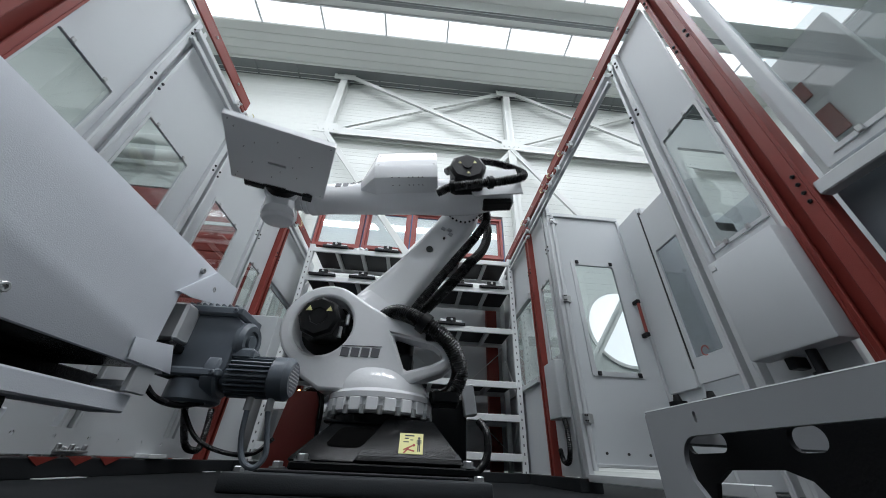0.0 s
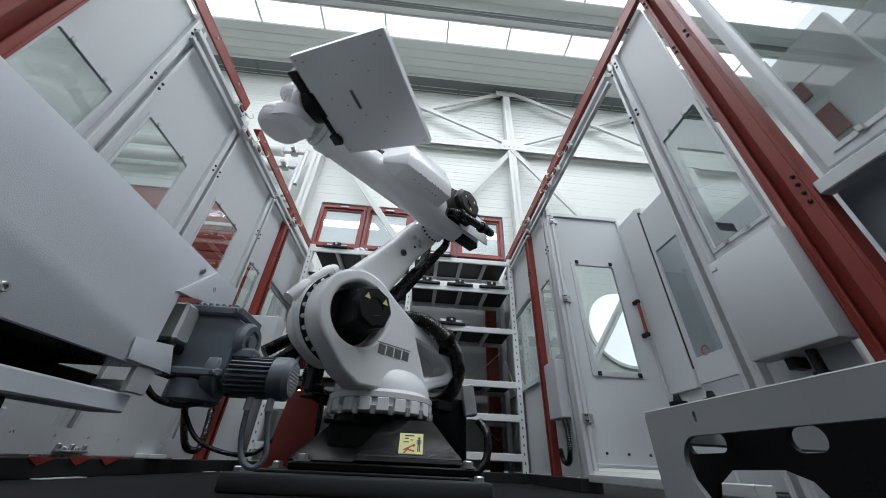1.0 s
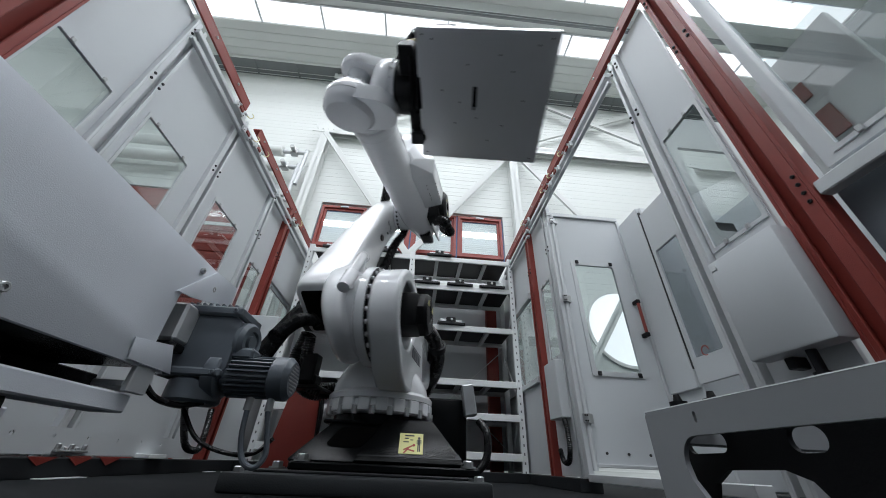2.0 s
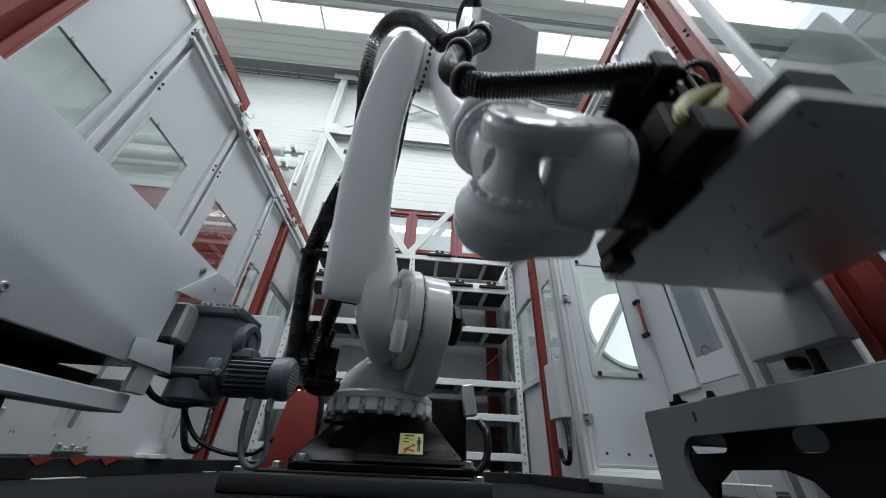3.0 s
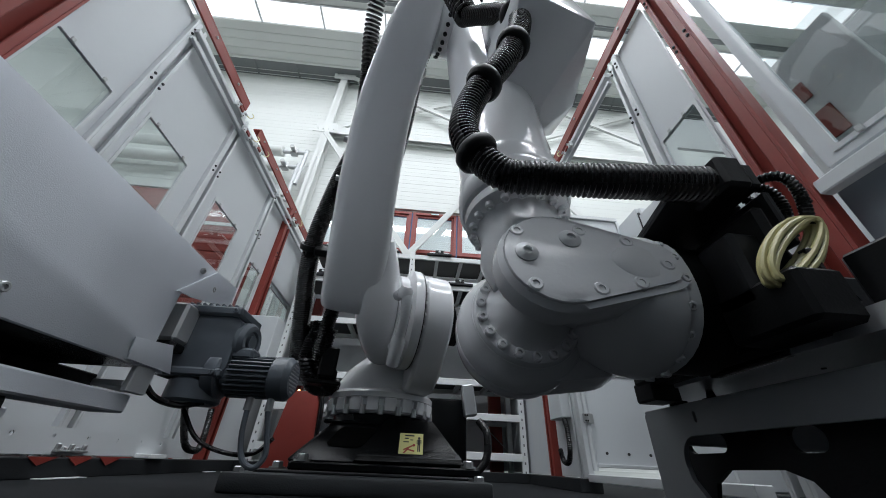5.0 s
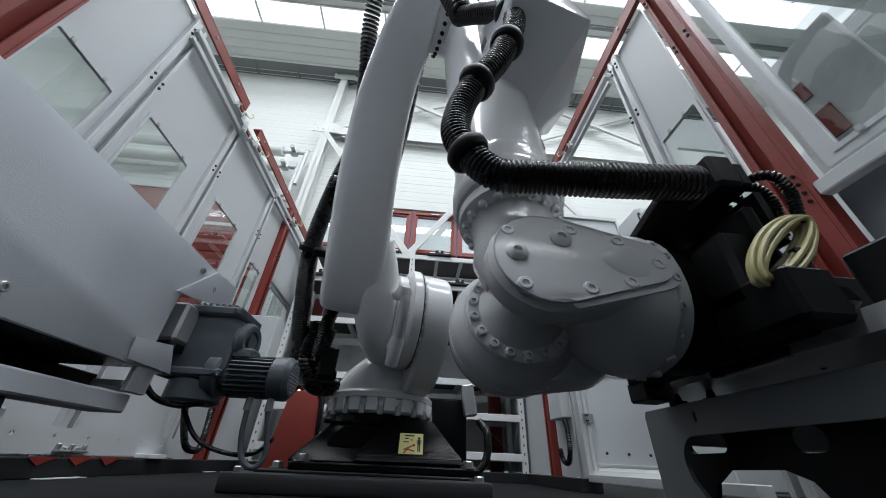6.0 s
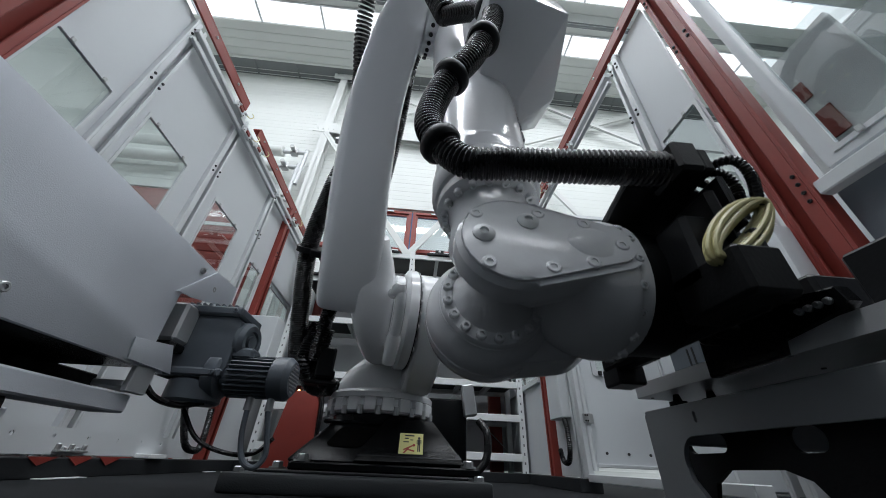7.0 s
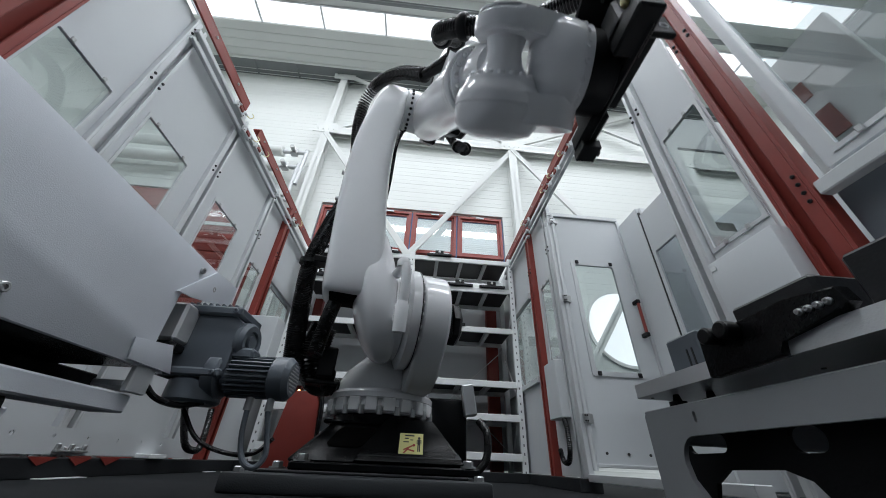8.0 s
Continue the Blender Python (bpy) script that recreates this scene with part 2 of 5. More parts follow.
def glazing(parent, y0, y1, z0, z1, x, inward, mat=None):
    """Pane with a thin aluminium border, screws and clips, on a wall of constant x."""
    b = B()
    s = 0.004 * inward
    prism(b, [(y0 - .016, z0 - .016), (y1 + .016, z0 - .016), (y1 + .016, z1 + .016), (y0 - .016, z1 + .016)], min(x, x + s), max(x, x + s), AX_X,
          holes=[slot((y0 + y1) / 2, (z0 + z1) / 2, y1 - y0, z1 - z0, .008, 4)])
    fr = part("window_frame", b, M_RAIL, parent)
    b = B()
    box(b, x - .004 * inward, x - .001 * inward, y0 - .01, y1 + .01, z0 - .01, z1 + .01, 0)
    pane = part("pane", b, mat or M_GLASS, parent, "clear safety glass pane")
    pane.visible_shadow = False
    b = B()
    for y, z in ((y0 + .06, z1 + .006), (y1 - .06, z1 + .006), (y0 + .06, z0 - .006), (y1 - .06, z0 - .006)):
        box(b, x + .003 * inward, x + .012 * inward, y - .009, y + .009, z - .012, z + .012, .003)
    part("glass_clip", b, M_BOLT, fr)
    return fr


b = B()
box(b, -9, 10, -9, 7, -.2, 0, 0)
solid("floor", b, M_FLOOR, "dark grey coated hall floor", "floor", kind="structure")

# left wall of the cell, panel by panel
LEFT = [(-1.2, -.3, None), (-.28, .58, None), (.78, 1.14, (.80, 1.10, .80, 1.60)), (1.24, 1.83, (1.31, 1.68, .78, 1.70)), (1.93, 2.64, (2.05, 2.43, .78, 1.72)),
        (2.74, 3.08, (2.78, 3.02, .78, 1.62)), (3.22, 4.40, (3.28, 3.92, .85, 1.62))]
for n, (y0, y1, win) in enumerate(LEFT):
    ob = solid("wall_west_%d" % (n + 1), wall_panel(y0, y1, .08, 2.48, XL, [win] if win else []), M_PANEL, "light grey powder-coated cell wall panel", "wall", kind="structure")
    if win:
        glazing(ob, *win, XL, 1)
# right wall
RIGHT = [(-1.2, -.3, None), (-.28, .60, (-.20, .55, .95, 1.95), .905), (.80, 1.058, (.82, 1.04, .90, 1.56)), (2.605, 2.98, (2.68, 2.90, .92, 1.62)), (3.10, 4.40, (3.16, 3.82, .86, 1.66))]
for n, (y0, y1, win, *low) in enumerate(RIGHT):
    ob = solid("wall_east_%d" % (n + 1), wall_panel(y0, y1, low[0] if low else .08, 2.48, XR, [win] if win else []), M_PANEL, "light grey powder-coated cell wall panel", "wall", kind="structure")
    if win:
        glazing(ob, *win, XR, -1)
# unseen rear wall of the cell behind the camera, coloured dark to cut bounced light
b = B()
box(b, XL, XR, -1.26, -1.2, .0, 2.48, .004)
solid("wall_south", b, M_MOTOR, "unseen closing wall of the cell, coloured dark to cut bounced light", "wall", kind="structure")

# dark base frame under the walls
for n, (x0, x1, y0, y1) in enumerate(((XL - .05, XL + .10, -1.2, 4.3), (XR - .08, XR + .07, 2.5, 4.3), (XL + .1, XR - .08, 3.55, 3.68), (XR - .02, XR + .07, -1.2, 1.2))):
    b = B()
    box(b, x0, x1, y0, y1, 0, .075, .004)
    solid("trim_base_%d" % (n + 1), b, M_TRIM, "dark grey steel base frame of the cell", "base frame", kind="structure")


def post(name, x, y0, y1, z0, z1, inward, mat, label, depth=.05):
    """Upright: two flanges and a web with bolt heads."""
    t = thing(name, label, "post", kind="structure")
    b = B()
    lo, hi = sorted((x - .02 * inward, x + depth * inward))
    w = y1 - y0
    box(b, lo, hi, y0, y0 + .012, z0, z1, .002)
    part("flange", b, mat, t)
    b = B()
    box(b, lo, hi, y1 - .012, y1, z0, z1, .002)
    part("flange", b, mat, t)
    b = B()
    xw = x - .012 * inward
    box(b, xw - .006, xw + .006, y0 + .012, y1 - .012, z0, z1, .001)
    part("web", b, mat, t)
    xf = x + depth * inward
    b = B()
    box(b, min(xf, xf - .01 * inward), max(xf, xf - .01 * inward), y0 + .012, y0 + w * .45, z0, z1, .002)
    part("lip", b, mat, t)
    b = B()
    box(b, min(xf, xf - .01 * inward), max(xf, xf - .01 * inward), y1 - w * .24, y1 - .012, z0, z1, .002)
    part("lip", b, mat, t)
    spots = [z + dz for z in (z1 - .62, z1 - .12) for dz in (-.022, .022)]
    each("post_bolt", bolt(B(), (0, 0, 0), (0, 0, 1), .008, .007), M_DARK, t,
         [aim((xf, y0 + w * .2, z), (xf + inward, y0 + w * .2, z)) for z in spots] + [aim((xf, y1 - w * .14, z), (xf + inward, y1 - w * .14, z)) for z in spots])
    return t


post("post_red", XL, .60, .77, 0, ZTOP, 1, M_RED, "red lacquered steel wall post")
post("post_red", XL, 3.09, 3.21, 0, ZTOP + .02, 1, M_RED, "red lacquered steel wall post")
near_post = post("post_red", XR, .643, .76, 0, ZTOP, -1, M_RED, "red lacquered steel wall post", .03)
each("post_bolt", bolt(B(), (0, 0, 0), (0, 0, 1), .0065, .005), M_DARK, near_post, [aim((XR - .03, .668, .93 - .034 * k), (0, .668, .93 - .034 * k)) for k in range(4)])
post("post_red", XR, 2.99, 3.09, 0, ZTOP, -1, M_RED, "red lacquered steel wall post")
for y in (1.14, 1.83, 2.64):
    post("post_grey", XL, y, y + .10, .06, ZTOP - .02, 1, M_RAIL, "light grey aluminium wall post", .03)
post("post_grey", XR, 1.062, 1.145, 0.0, ZTOP - .02, -1, M_RAIL, "light grey aluminium wall post", .03)
post("post_grey", XR, 2.52, 2.60, .06, ZTOP - .02, -1, M_RAIL, "light grey aluminium wall post", .03)


def top_rail(name, x, inward, y0, y1):
    t = thing(name, "red lacquered steel rail on top of the wall", "rail", kind="structure")
    b = B()
    lo, hi = sorted((x - .03 * inward, x + .045 * inward))
    box(b, lo, hi, y0, y1, ZTOP + .085, ZTOP + .10, .002)
    xa = x + .045 * inward
    box(b, min(xa, xa - .012 * inward), max(xa, xa - .012 * inward), y0, y1, ZTOP - .005, ZTOP + .085, .002)
    part("angle", b, M_RED, t)
    each("rail_bolt", bolt(B(), (0, 0, 0), (0, 0, 1), .010, .008), M_BOLT, t, [aim((xa, y, ZTOP + .05), (xa + inward, y, ZTOP + .05)) for y in np.arange(y0 + .1, y1, .34)])
    return t


top_rail("rail_red", XL, 1, -1.2, 1.82)
top_rail("rail_red", XL, 1, 2.08, 3.96)
top_rail("rail_red", XR, -1, -1.2, 2.25)
top_rail("rail_red", XR, -1, 2.30, 3.96)
for x, s, ys in ((XL, 1, ((1.16, 2.66), (2.72, 4.0))), (XR, -1, ((1.16, 2.9), (2.95, 4.0)))):
    for y0, y1 in ys:
        for dz, r in ((-.12, .018), (-.20, .014)):
            b = B()
            xc = x + .045 * s
            box(b, xc - r, xc + r, y0, y1, ZTOP + dz - r, ZTOP + dz + r, .003)
            solid("guide_rail", b, M_RAIL, "light grey sliding-door guide rail under the top rail", "guide rail", kind="structure")
b = B()
box(b, XR - .02, XR + .03, 1.2, 2.5, ZTOP - .04, ZTOP - .01, .003)
solid("trim_header", b, M_RAIL, "light grey aluminium header profile", "trim", kind="structure")

# ---- hall round the cell ----
HY, HZ = 6.0, 9.7
WIN_X, WIN_Z0, WIN_Z1 = (-2.40, -1.38, -.36, .66, 1.70), 3.84, 4.92


def hall_wall():
    t = thing("wall_north", "white horizontally clad hall wall", "wall", kind="structure")
    meshes = {}

    def strip(w):
        if w not in meshes:
            b = B()
            box(b, 0, w, 0, .06, 0, .266, .005)
            box(b, 0, w, -.002, .02, .12, .14, .0015)
            meshes[w] = mesh_of("cladding_panel", b, M_HALL)
        return meshes[w]

    z = 0.0
    while z < 10.4:
        if WIN_Z0 - .2 < z < WIN_Z1 - .05:
            spans = ((-9, WIN_X[0] - .03 + 9), (WIN_X[-1] + .03, 10 - WIN_X[-1] - .03))
        else:
            spans = ((-9, 19.0),)
        for x, w in spans:
            ob = new("cladding_panel", strip(round(w, 3)))
            ob.parent = t
            ob.location = (x, HY, z)
        z += .265
    b = B()
    box(b, -9, 10, HY + .07, HY + .12, 0, WIN_Z0 - .1, 0)
    box(b, -9, 10, HY + .07, HY + .12, WIN_Z1 + .1, 10.5, 0)
    part("backing", b, M_HALLSTEEL, t)
    return t


hall_wall()
for k in range(4):
    x0, x1 = WIN_X[k] + .015, WIN_X[k + 1] - .015
    t = thing("window_%d" % (k + 1), "red-framed hall window with a white blind", "window", kind="structure")
    b = B()
    prism(b, [(x0, WIN_Z0), (x1, WIN_Z0), (x1, WIN_Z1), (x0, WIN_Z1)], -HY - .04, -HY + .05, AX_Y, holes=[[(x0 + .06, WIN_Z0 + .06), (x1 - .06, WIN_Z0 + .06), (x1 - .06, WIN_Z1 - .06), (x0 + .06, WIN_Z1 - .06)]])
    part("window_frame", b, M_RED, t)
    b = B()
    prism(b, [(x0 + .06, WIN_Z0 + .06), (x1 - .06, WIN_Z0 + .06), (x1 - .06, WIN_Z1 - .06), (x0 + .06, WIN_Z1 - .06)], -HY - .02, -HY + .01, AX_Y,
          holes=[[(x0 + .11, WIN_Z0 + .11), (x1 - .11, WIN_Z0 + .11), (x1 - .11, WIN_Z1 - .11), (x0 + .11, WIN_Z1 - .11)]])
    part("sash", b, M_RED, t)
    for j in range(int((WIN_Z1 - WIN_Z0 - .2) / .05)):
        b = B()
        z = WIN_Z0 + .11 + j * .05
        box(b, x0 + .10, x1 - .10, HY + .03, HY + .036, z, z + .046, 0)
        part("blind_slat", b, M_BLIND_LIT, t)
    b = B()
    box(b, x0 + .1, x1 - .1, HY + .0, HY + .006, WIN_Z0 + .1, WIN_Z1 - .1, 0)
    pane = part("pane", b, M_GLASS, t)
    pane.visible_shadow = False
    b = B()
    box(b, (x0 + x1) / 2 - .09, (x0 + x1) / 2 + .09, HY - .075, HY - .05, WIN_Z1 - .045, WIN_Z1 - .015, .004)
    part("window_latch", b, M_RAIL, t)


def beam(name, p, q, w, d, label, mat=None):
    """Steel section from p to q: two flanges and a web."""
    p, q = Vector(p), Vector(q)
    ln = (q - p).length
    b = B()
    m = aim(p, q)
    # keep the section's depth towards the wall
    z = (q - p).normalized()
    y = Vector((0, 1, 0)) - Vector((0, 1, 0)).dot(z) * z
    y.normalize()
    x = y.cross(z)
    m = Matrix(((x.x, y.x, z.x, p.x), (x.y, y.y, z.y, p.y), (x.z, y.z, z.z, p.z), (0, 0, 0, 1)))
    box(b, -w / 2, w / 2, -d / 2, -d / 2 + .014, 0, ln, .002, m)
    box(b, -w / 2, w / 2, d / 2 - .014, d / 2, 0, ln, .002, m)
    box(b, -.006, .006, -d / 2, d / 2, 0, ln, 0, m)
    return solid(name, b, mat or M_HALLSTEEL, label, "steel beam", kind="structure")


COLS = (-7.6, -2.78, 2.04, 6.9)
for x in COLS:
    beam("column", (x, HY - .16, 0), (x, HY - .16, 9.9), .2, .22, "white painted steel hall column")
beam("girt", (-2.9, HY - .17, 7.25), (10, HY - .17, 7.25), .26, .14, "white painted steel wall girt")
beam("girt", (-9, HY - .12, 9.85), (10, HY - .12, 9.85), .3, .14, "white painted steel eaves beam")
for xa, xb in zip(COLS[1:], COLS[2:]):
    for z0, z1 in ((7.3, 9.75), (.2, 7.1)):
        beam("brace", (xa, HY - .20, z0), (xb, HY - .20, z1), .13, .05, "white painted diagonal steel brace")
        beam("brace", (xa, HY - .26, z1), (xb, HY - .26, z0), .13, .05, "white painted diagonal steel brace")
for xc in COLS:
    for z in (7.25, 9.7):
        b = B()
        prism(b, [(-.32, -.16), (.32, -.16), (.22, .2), (-.22, .2)] if z < 9 else [(-.28, -.22), (.28, -.22), (.32, .1), (-.32, .1)], 0, .012, Matrix.Translation((xc, HY - .275, z)) @ AX_Y)
        for k in range(4):
            bolt(b, (xc - .2 + .13 * k, HY - .287, z - .05), (0, -1, 0), .016, .014)
        solid("gusset_plate", b, M_HALLSTEEL, "white bolted gusset plate at a hall column", "gusset plate", kind="structure")

# roof in strips, with the glazed strips between
t = thing("ceiling", "white hall roof with translucent skylight strips", "ceiling", kind="structure")
b = B()
box(b, -9, 10, 5.46, 6.2, HZ + .02, HZ + .1, 0)
for k in range(17):
    x = -9 + k * 1.2
    box(b, x, x + .04, 5.46, 5.98, HZ - .01, HZ + .02, .002)
part("roof_deck", b, M_DECK, t, "grey perforated roof deck")
b = B()
for k in range(4):
    box(b, -9, 10, 4.52 + k * .235, 4.52 + k * .235 + .228, HZ - .02, HZ + .06, .006)
box(b, -9, 10, 5.44, 5.50, HZ - .07, HZ + .05, .01)
y = 3.95
while y > -9:
    box(b, -9, 10, y - .23, y, HZ - .02, HZ + .06, .006)
    y -= .236
    if abs(y - 3.3) < .12:
        y = 2.70
    if abs(y - 3.95 + 5.5) < .12 or abs(y - 3.95 + 11.0) < .12:
        y -= .6
part("roof_panels", b, M_HALL, t, "white roof panels")
# panes at -1.2 and -6.7 are unseen, added above the cell to match their lamps
for sy in (4.24, 3.0, -1.2, -6.7):
    for k in range(12):
        x = -9 + 1.63 * k - .66
        b = B()
        box(b, x + .02, x + 1.61, sy - .27, sy + .27, HZ + .03, HZ + .05, .003)
        part("skylight_pane", b, M_SKYPANE, t, "bright translucent skylight pane")
b = B()
for k in range(13):
    x = -9 + 1.63 * k - .66
    for sy in (4.24, 3.0, -1.2, -6.7):
        box(b, x - .02, x + .02, sy - .3, sy + .3, HZ - .005, HZ + .03, .003)
box(b, -9, 10, 3.93, 3.97, HZ - .05, HZ + .05, .004)
part("skylight_bars", b, M_RAIL, t)
for x in (-8.0, -4.2, -.4, 3.4, 7.2):
    beam("purlin", (x, -8.5, HZ - .12), (x, 3.9, HZ - .12), .12, .16, "grey steel roof purlin", M_RAIL)
# light steel rail hung between the skylight strips
t = thing("ceiling_rail", "light grey steel rail hung under the roof", "rail", kind="structure")
b = B()
box(b, -9, 10, 3.63, 3.69, HZ - .23, HZ - .20, .006)
box(b, -9, 10, 3.60, 3.72, HZ - .20, HZ - .185, .002)
part("rail_profile", b, M_DECK, t)
each("hanger", box(B(), -.02, .02, 3.64, 3.68, HZ - .19, HZ - .02, .003), M_RAIL, t, [pose(-8.6 + 1.63 * k, 0, 0) for k in range(12)])
# the other hall walls
for nm, (x0, x1, y0, y1) in (("wall_west", (-9.1, -9, -9, 7)), ("wall_east", (10, 10.1, -9, 7)), ("wall_hall_south", (-9, 10, -9.1, -9))):
    b = B()
    box(b, x0, x1, y0, y1, 0, 10.4, 0)
    solid(nm, b, M_HALL, "white clad hall wall", "wall", kind="structure")

# glowing disc added on the hall wall for the bright round shape beyond the service door
t = thing("window_round", "glowing round disc with a rim on the hall wall", "window", kind="structure")
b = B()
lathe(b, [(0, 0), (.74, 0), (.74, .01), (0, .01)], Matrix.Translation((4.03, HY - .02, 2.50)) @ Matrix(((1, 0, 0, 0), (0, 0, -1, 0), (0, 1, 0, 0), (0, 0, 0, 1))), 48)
part("pane", b, M_SKYPANE, t, "glowing white disc")
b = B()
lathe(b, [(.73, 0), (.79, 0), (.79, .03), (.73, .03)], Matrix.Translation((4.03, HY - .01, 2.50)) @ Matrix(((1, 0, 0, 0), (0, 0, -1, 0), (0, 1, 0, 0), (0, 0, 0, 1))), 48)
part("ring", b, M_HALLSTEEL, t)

# perforated skirting along the wall foot
b = B()
holes = [circle(1.45 + .19 * k, .155, .009, 10) for k in range(8)]
prism(b, [(1.26, .085), (2.9, .085), (2.9, .19), (1.26, .19)], XL + .0335, XL + .0365, AX_X, holes=holes)
solid("trim_skirting", b, M_PANEL, "light grey skirting plate with punched holes", "skirting", kind="structure")

# deep sill rail, and the recessed panel under the near window, its shade put into a dark colour
b = B()
box(b, XR - .03, XR + .012, -.28, .640, .828, .876, .004)
solid("trim_sill", b, M_RAIL, "light grey aluminium sill rail under the window", "trim", kind="structure")
b = B()
box(b, XR + .03, XR + .06, -.28, .64, .08, .874, .003)
solid("wall_recess", b, M_MOTOR, "recessed panel under the sill, coloured dark for its shade", "wall", kind="structure")

# red sectional gate in the hall wall
t = thing("hall_gate", "red sectional hall gate with ribbed panels", "gate", kind="structure")
section = box(B(), -8.7, -3.35, HY - .10, HY - .04, 0, .485, .012)
each("gate_section", section, M_RED, t, [pose(0, 0, .495 * k) for k in range(10)])
b = B()
box(b, -8.7, -3.35, HY - .115, HY - .10, 4.08, 4.16, .003)
part("gate_rail", b, M_HALLSTEEL, t)
b = B()
box(b, -8.85, -8.71, HY - .12, HY - .02, 0, 5.05, .006)
box(b, -3.34, -3.2, HY - .12, HY - .02, 0, 5.05, .006)
box(b, -8.85, -3.2, HY - .12, HY - .02, 4.96, 5.08, .006)
part("gate_frame", b, M_HALLSTEEL, t)

# ---- robot ----
BASE = Vector((-0.176, 2.011, 0.075))
ARM, FOREARM = 1.4146, 1.4408


def loft(bm, sections, m=None, seg=28, power=3.0, caps=True):
    """Casting skin through rounded sections (z, cx, cy, half x, half y) along local z."""
    m = m if m is not None else Matrix()
    rings = []
    for z, cx, cy, ax, ay in sections:
        ring = []
        for k in range(seg):
            a = 2 * math.pi * k / seg
            c, s = math.cos(a), math.sin(a)
            ring.append(bm.verts.new(m @ Vector((cx + ax * math.copysign(abs(c) ** (2 / power), c), cy + ay * math.copysign(abs(s) ** (2 / power), s), z))))
        rings.append(ring)
    for a, b in zip(rings, rings[1:]):
        for k in range(seg):
            bm.faces.new((a[k], a[(k + 1) % seg], b[(k + 1) % seg], b[k]))
    if caps:
        bm.faces.new(rings[0][::-1])
        bm.faces.new(rings[-1])
    return bm


def smooth_rows(rows, n):
    """More sections between the given ones, along a soft curve."""
    out = []
    for k in range(len(rows) - 1):
        a, b = np.array(rows[k]), np.array(rows[k + 1])
        ta = (b - np.array(rows[max(k - 1, 0)])) * 0.5
        tb = (np.array(rows[min(k + 2, len(rows) - 1)]) - a) * 0.5
        for s in range(n):
            u = s / n
            out.append(tuple((2 * u**3 - 3 * u**2 + 1) * a + (u**3 - 2 * u**2 + u) * ta + (-2 * u**3 + 3 * u**2) * b + (u**3 - u**2) * tb))
    out.append(tuple(rows[-1]))
    return out


ALONG_Y = Matrix(((1, 0, 0, 0), (0, 0, 1, 0), (0, -1, 0, 0), (0, 0, 0, 1)))   # local z -> y, local y -> -z
ALONG_X = Matrix(((0, 0, 1, 0), (0, 1, 0, 0), (-1, 0, 0, 0), (0, 0, 0, 1)))   # local z -> x, local x -> -z
SIDE = Matrix(((1, 0, 0, 0), (0, 0, -1, 0), (0, 1, 0, 0), (0, 0, 0, 1)))      # outline (x, z), pushed to -y


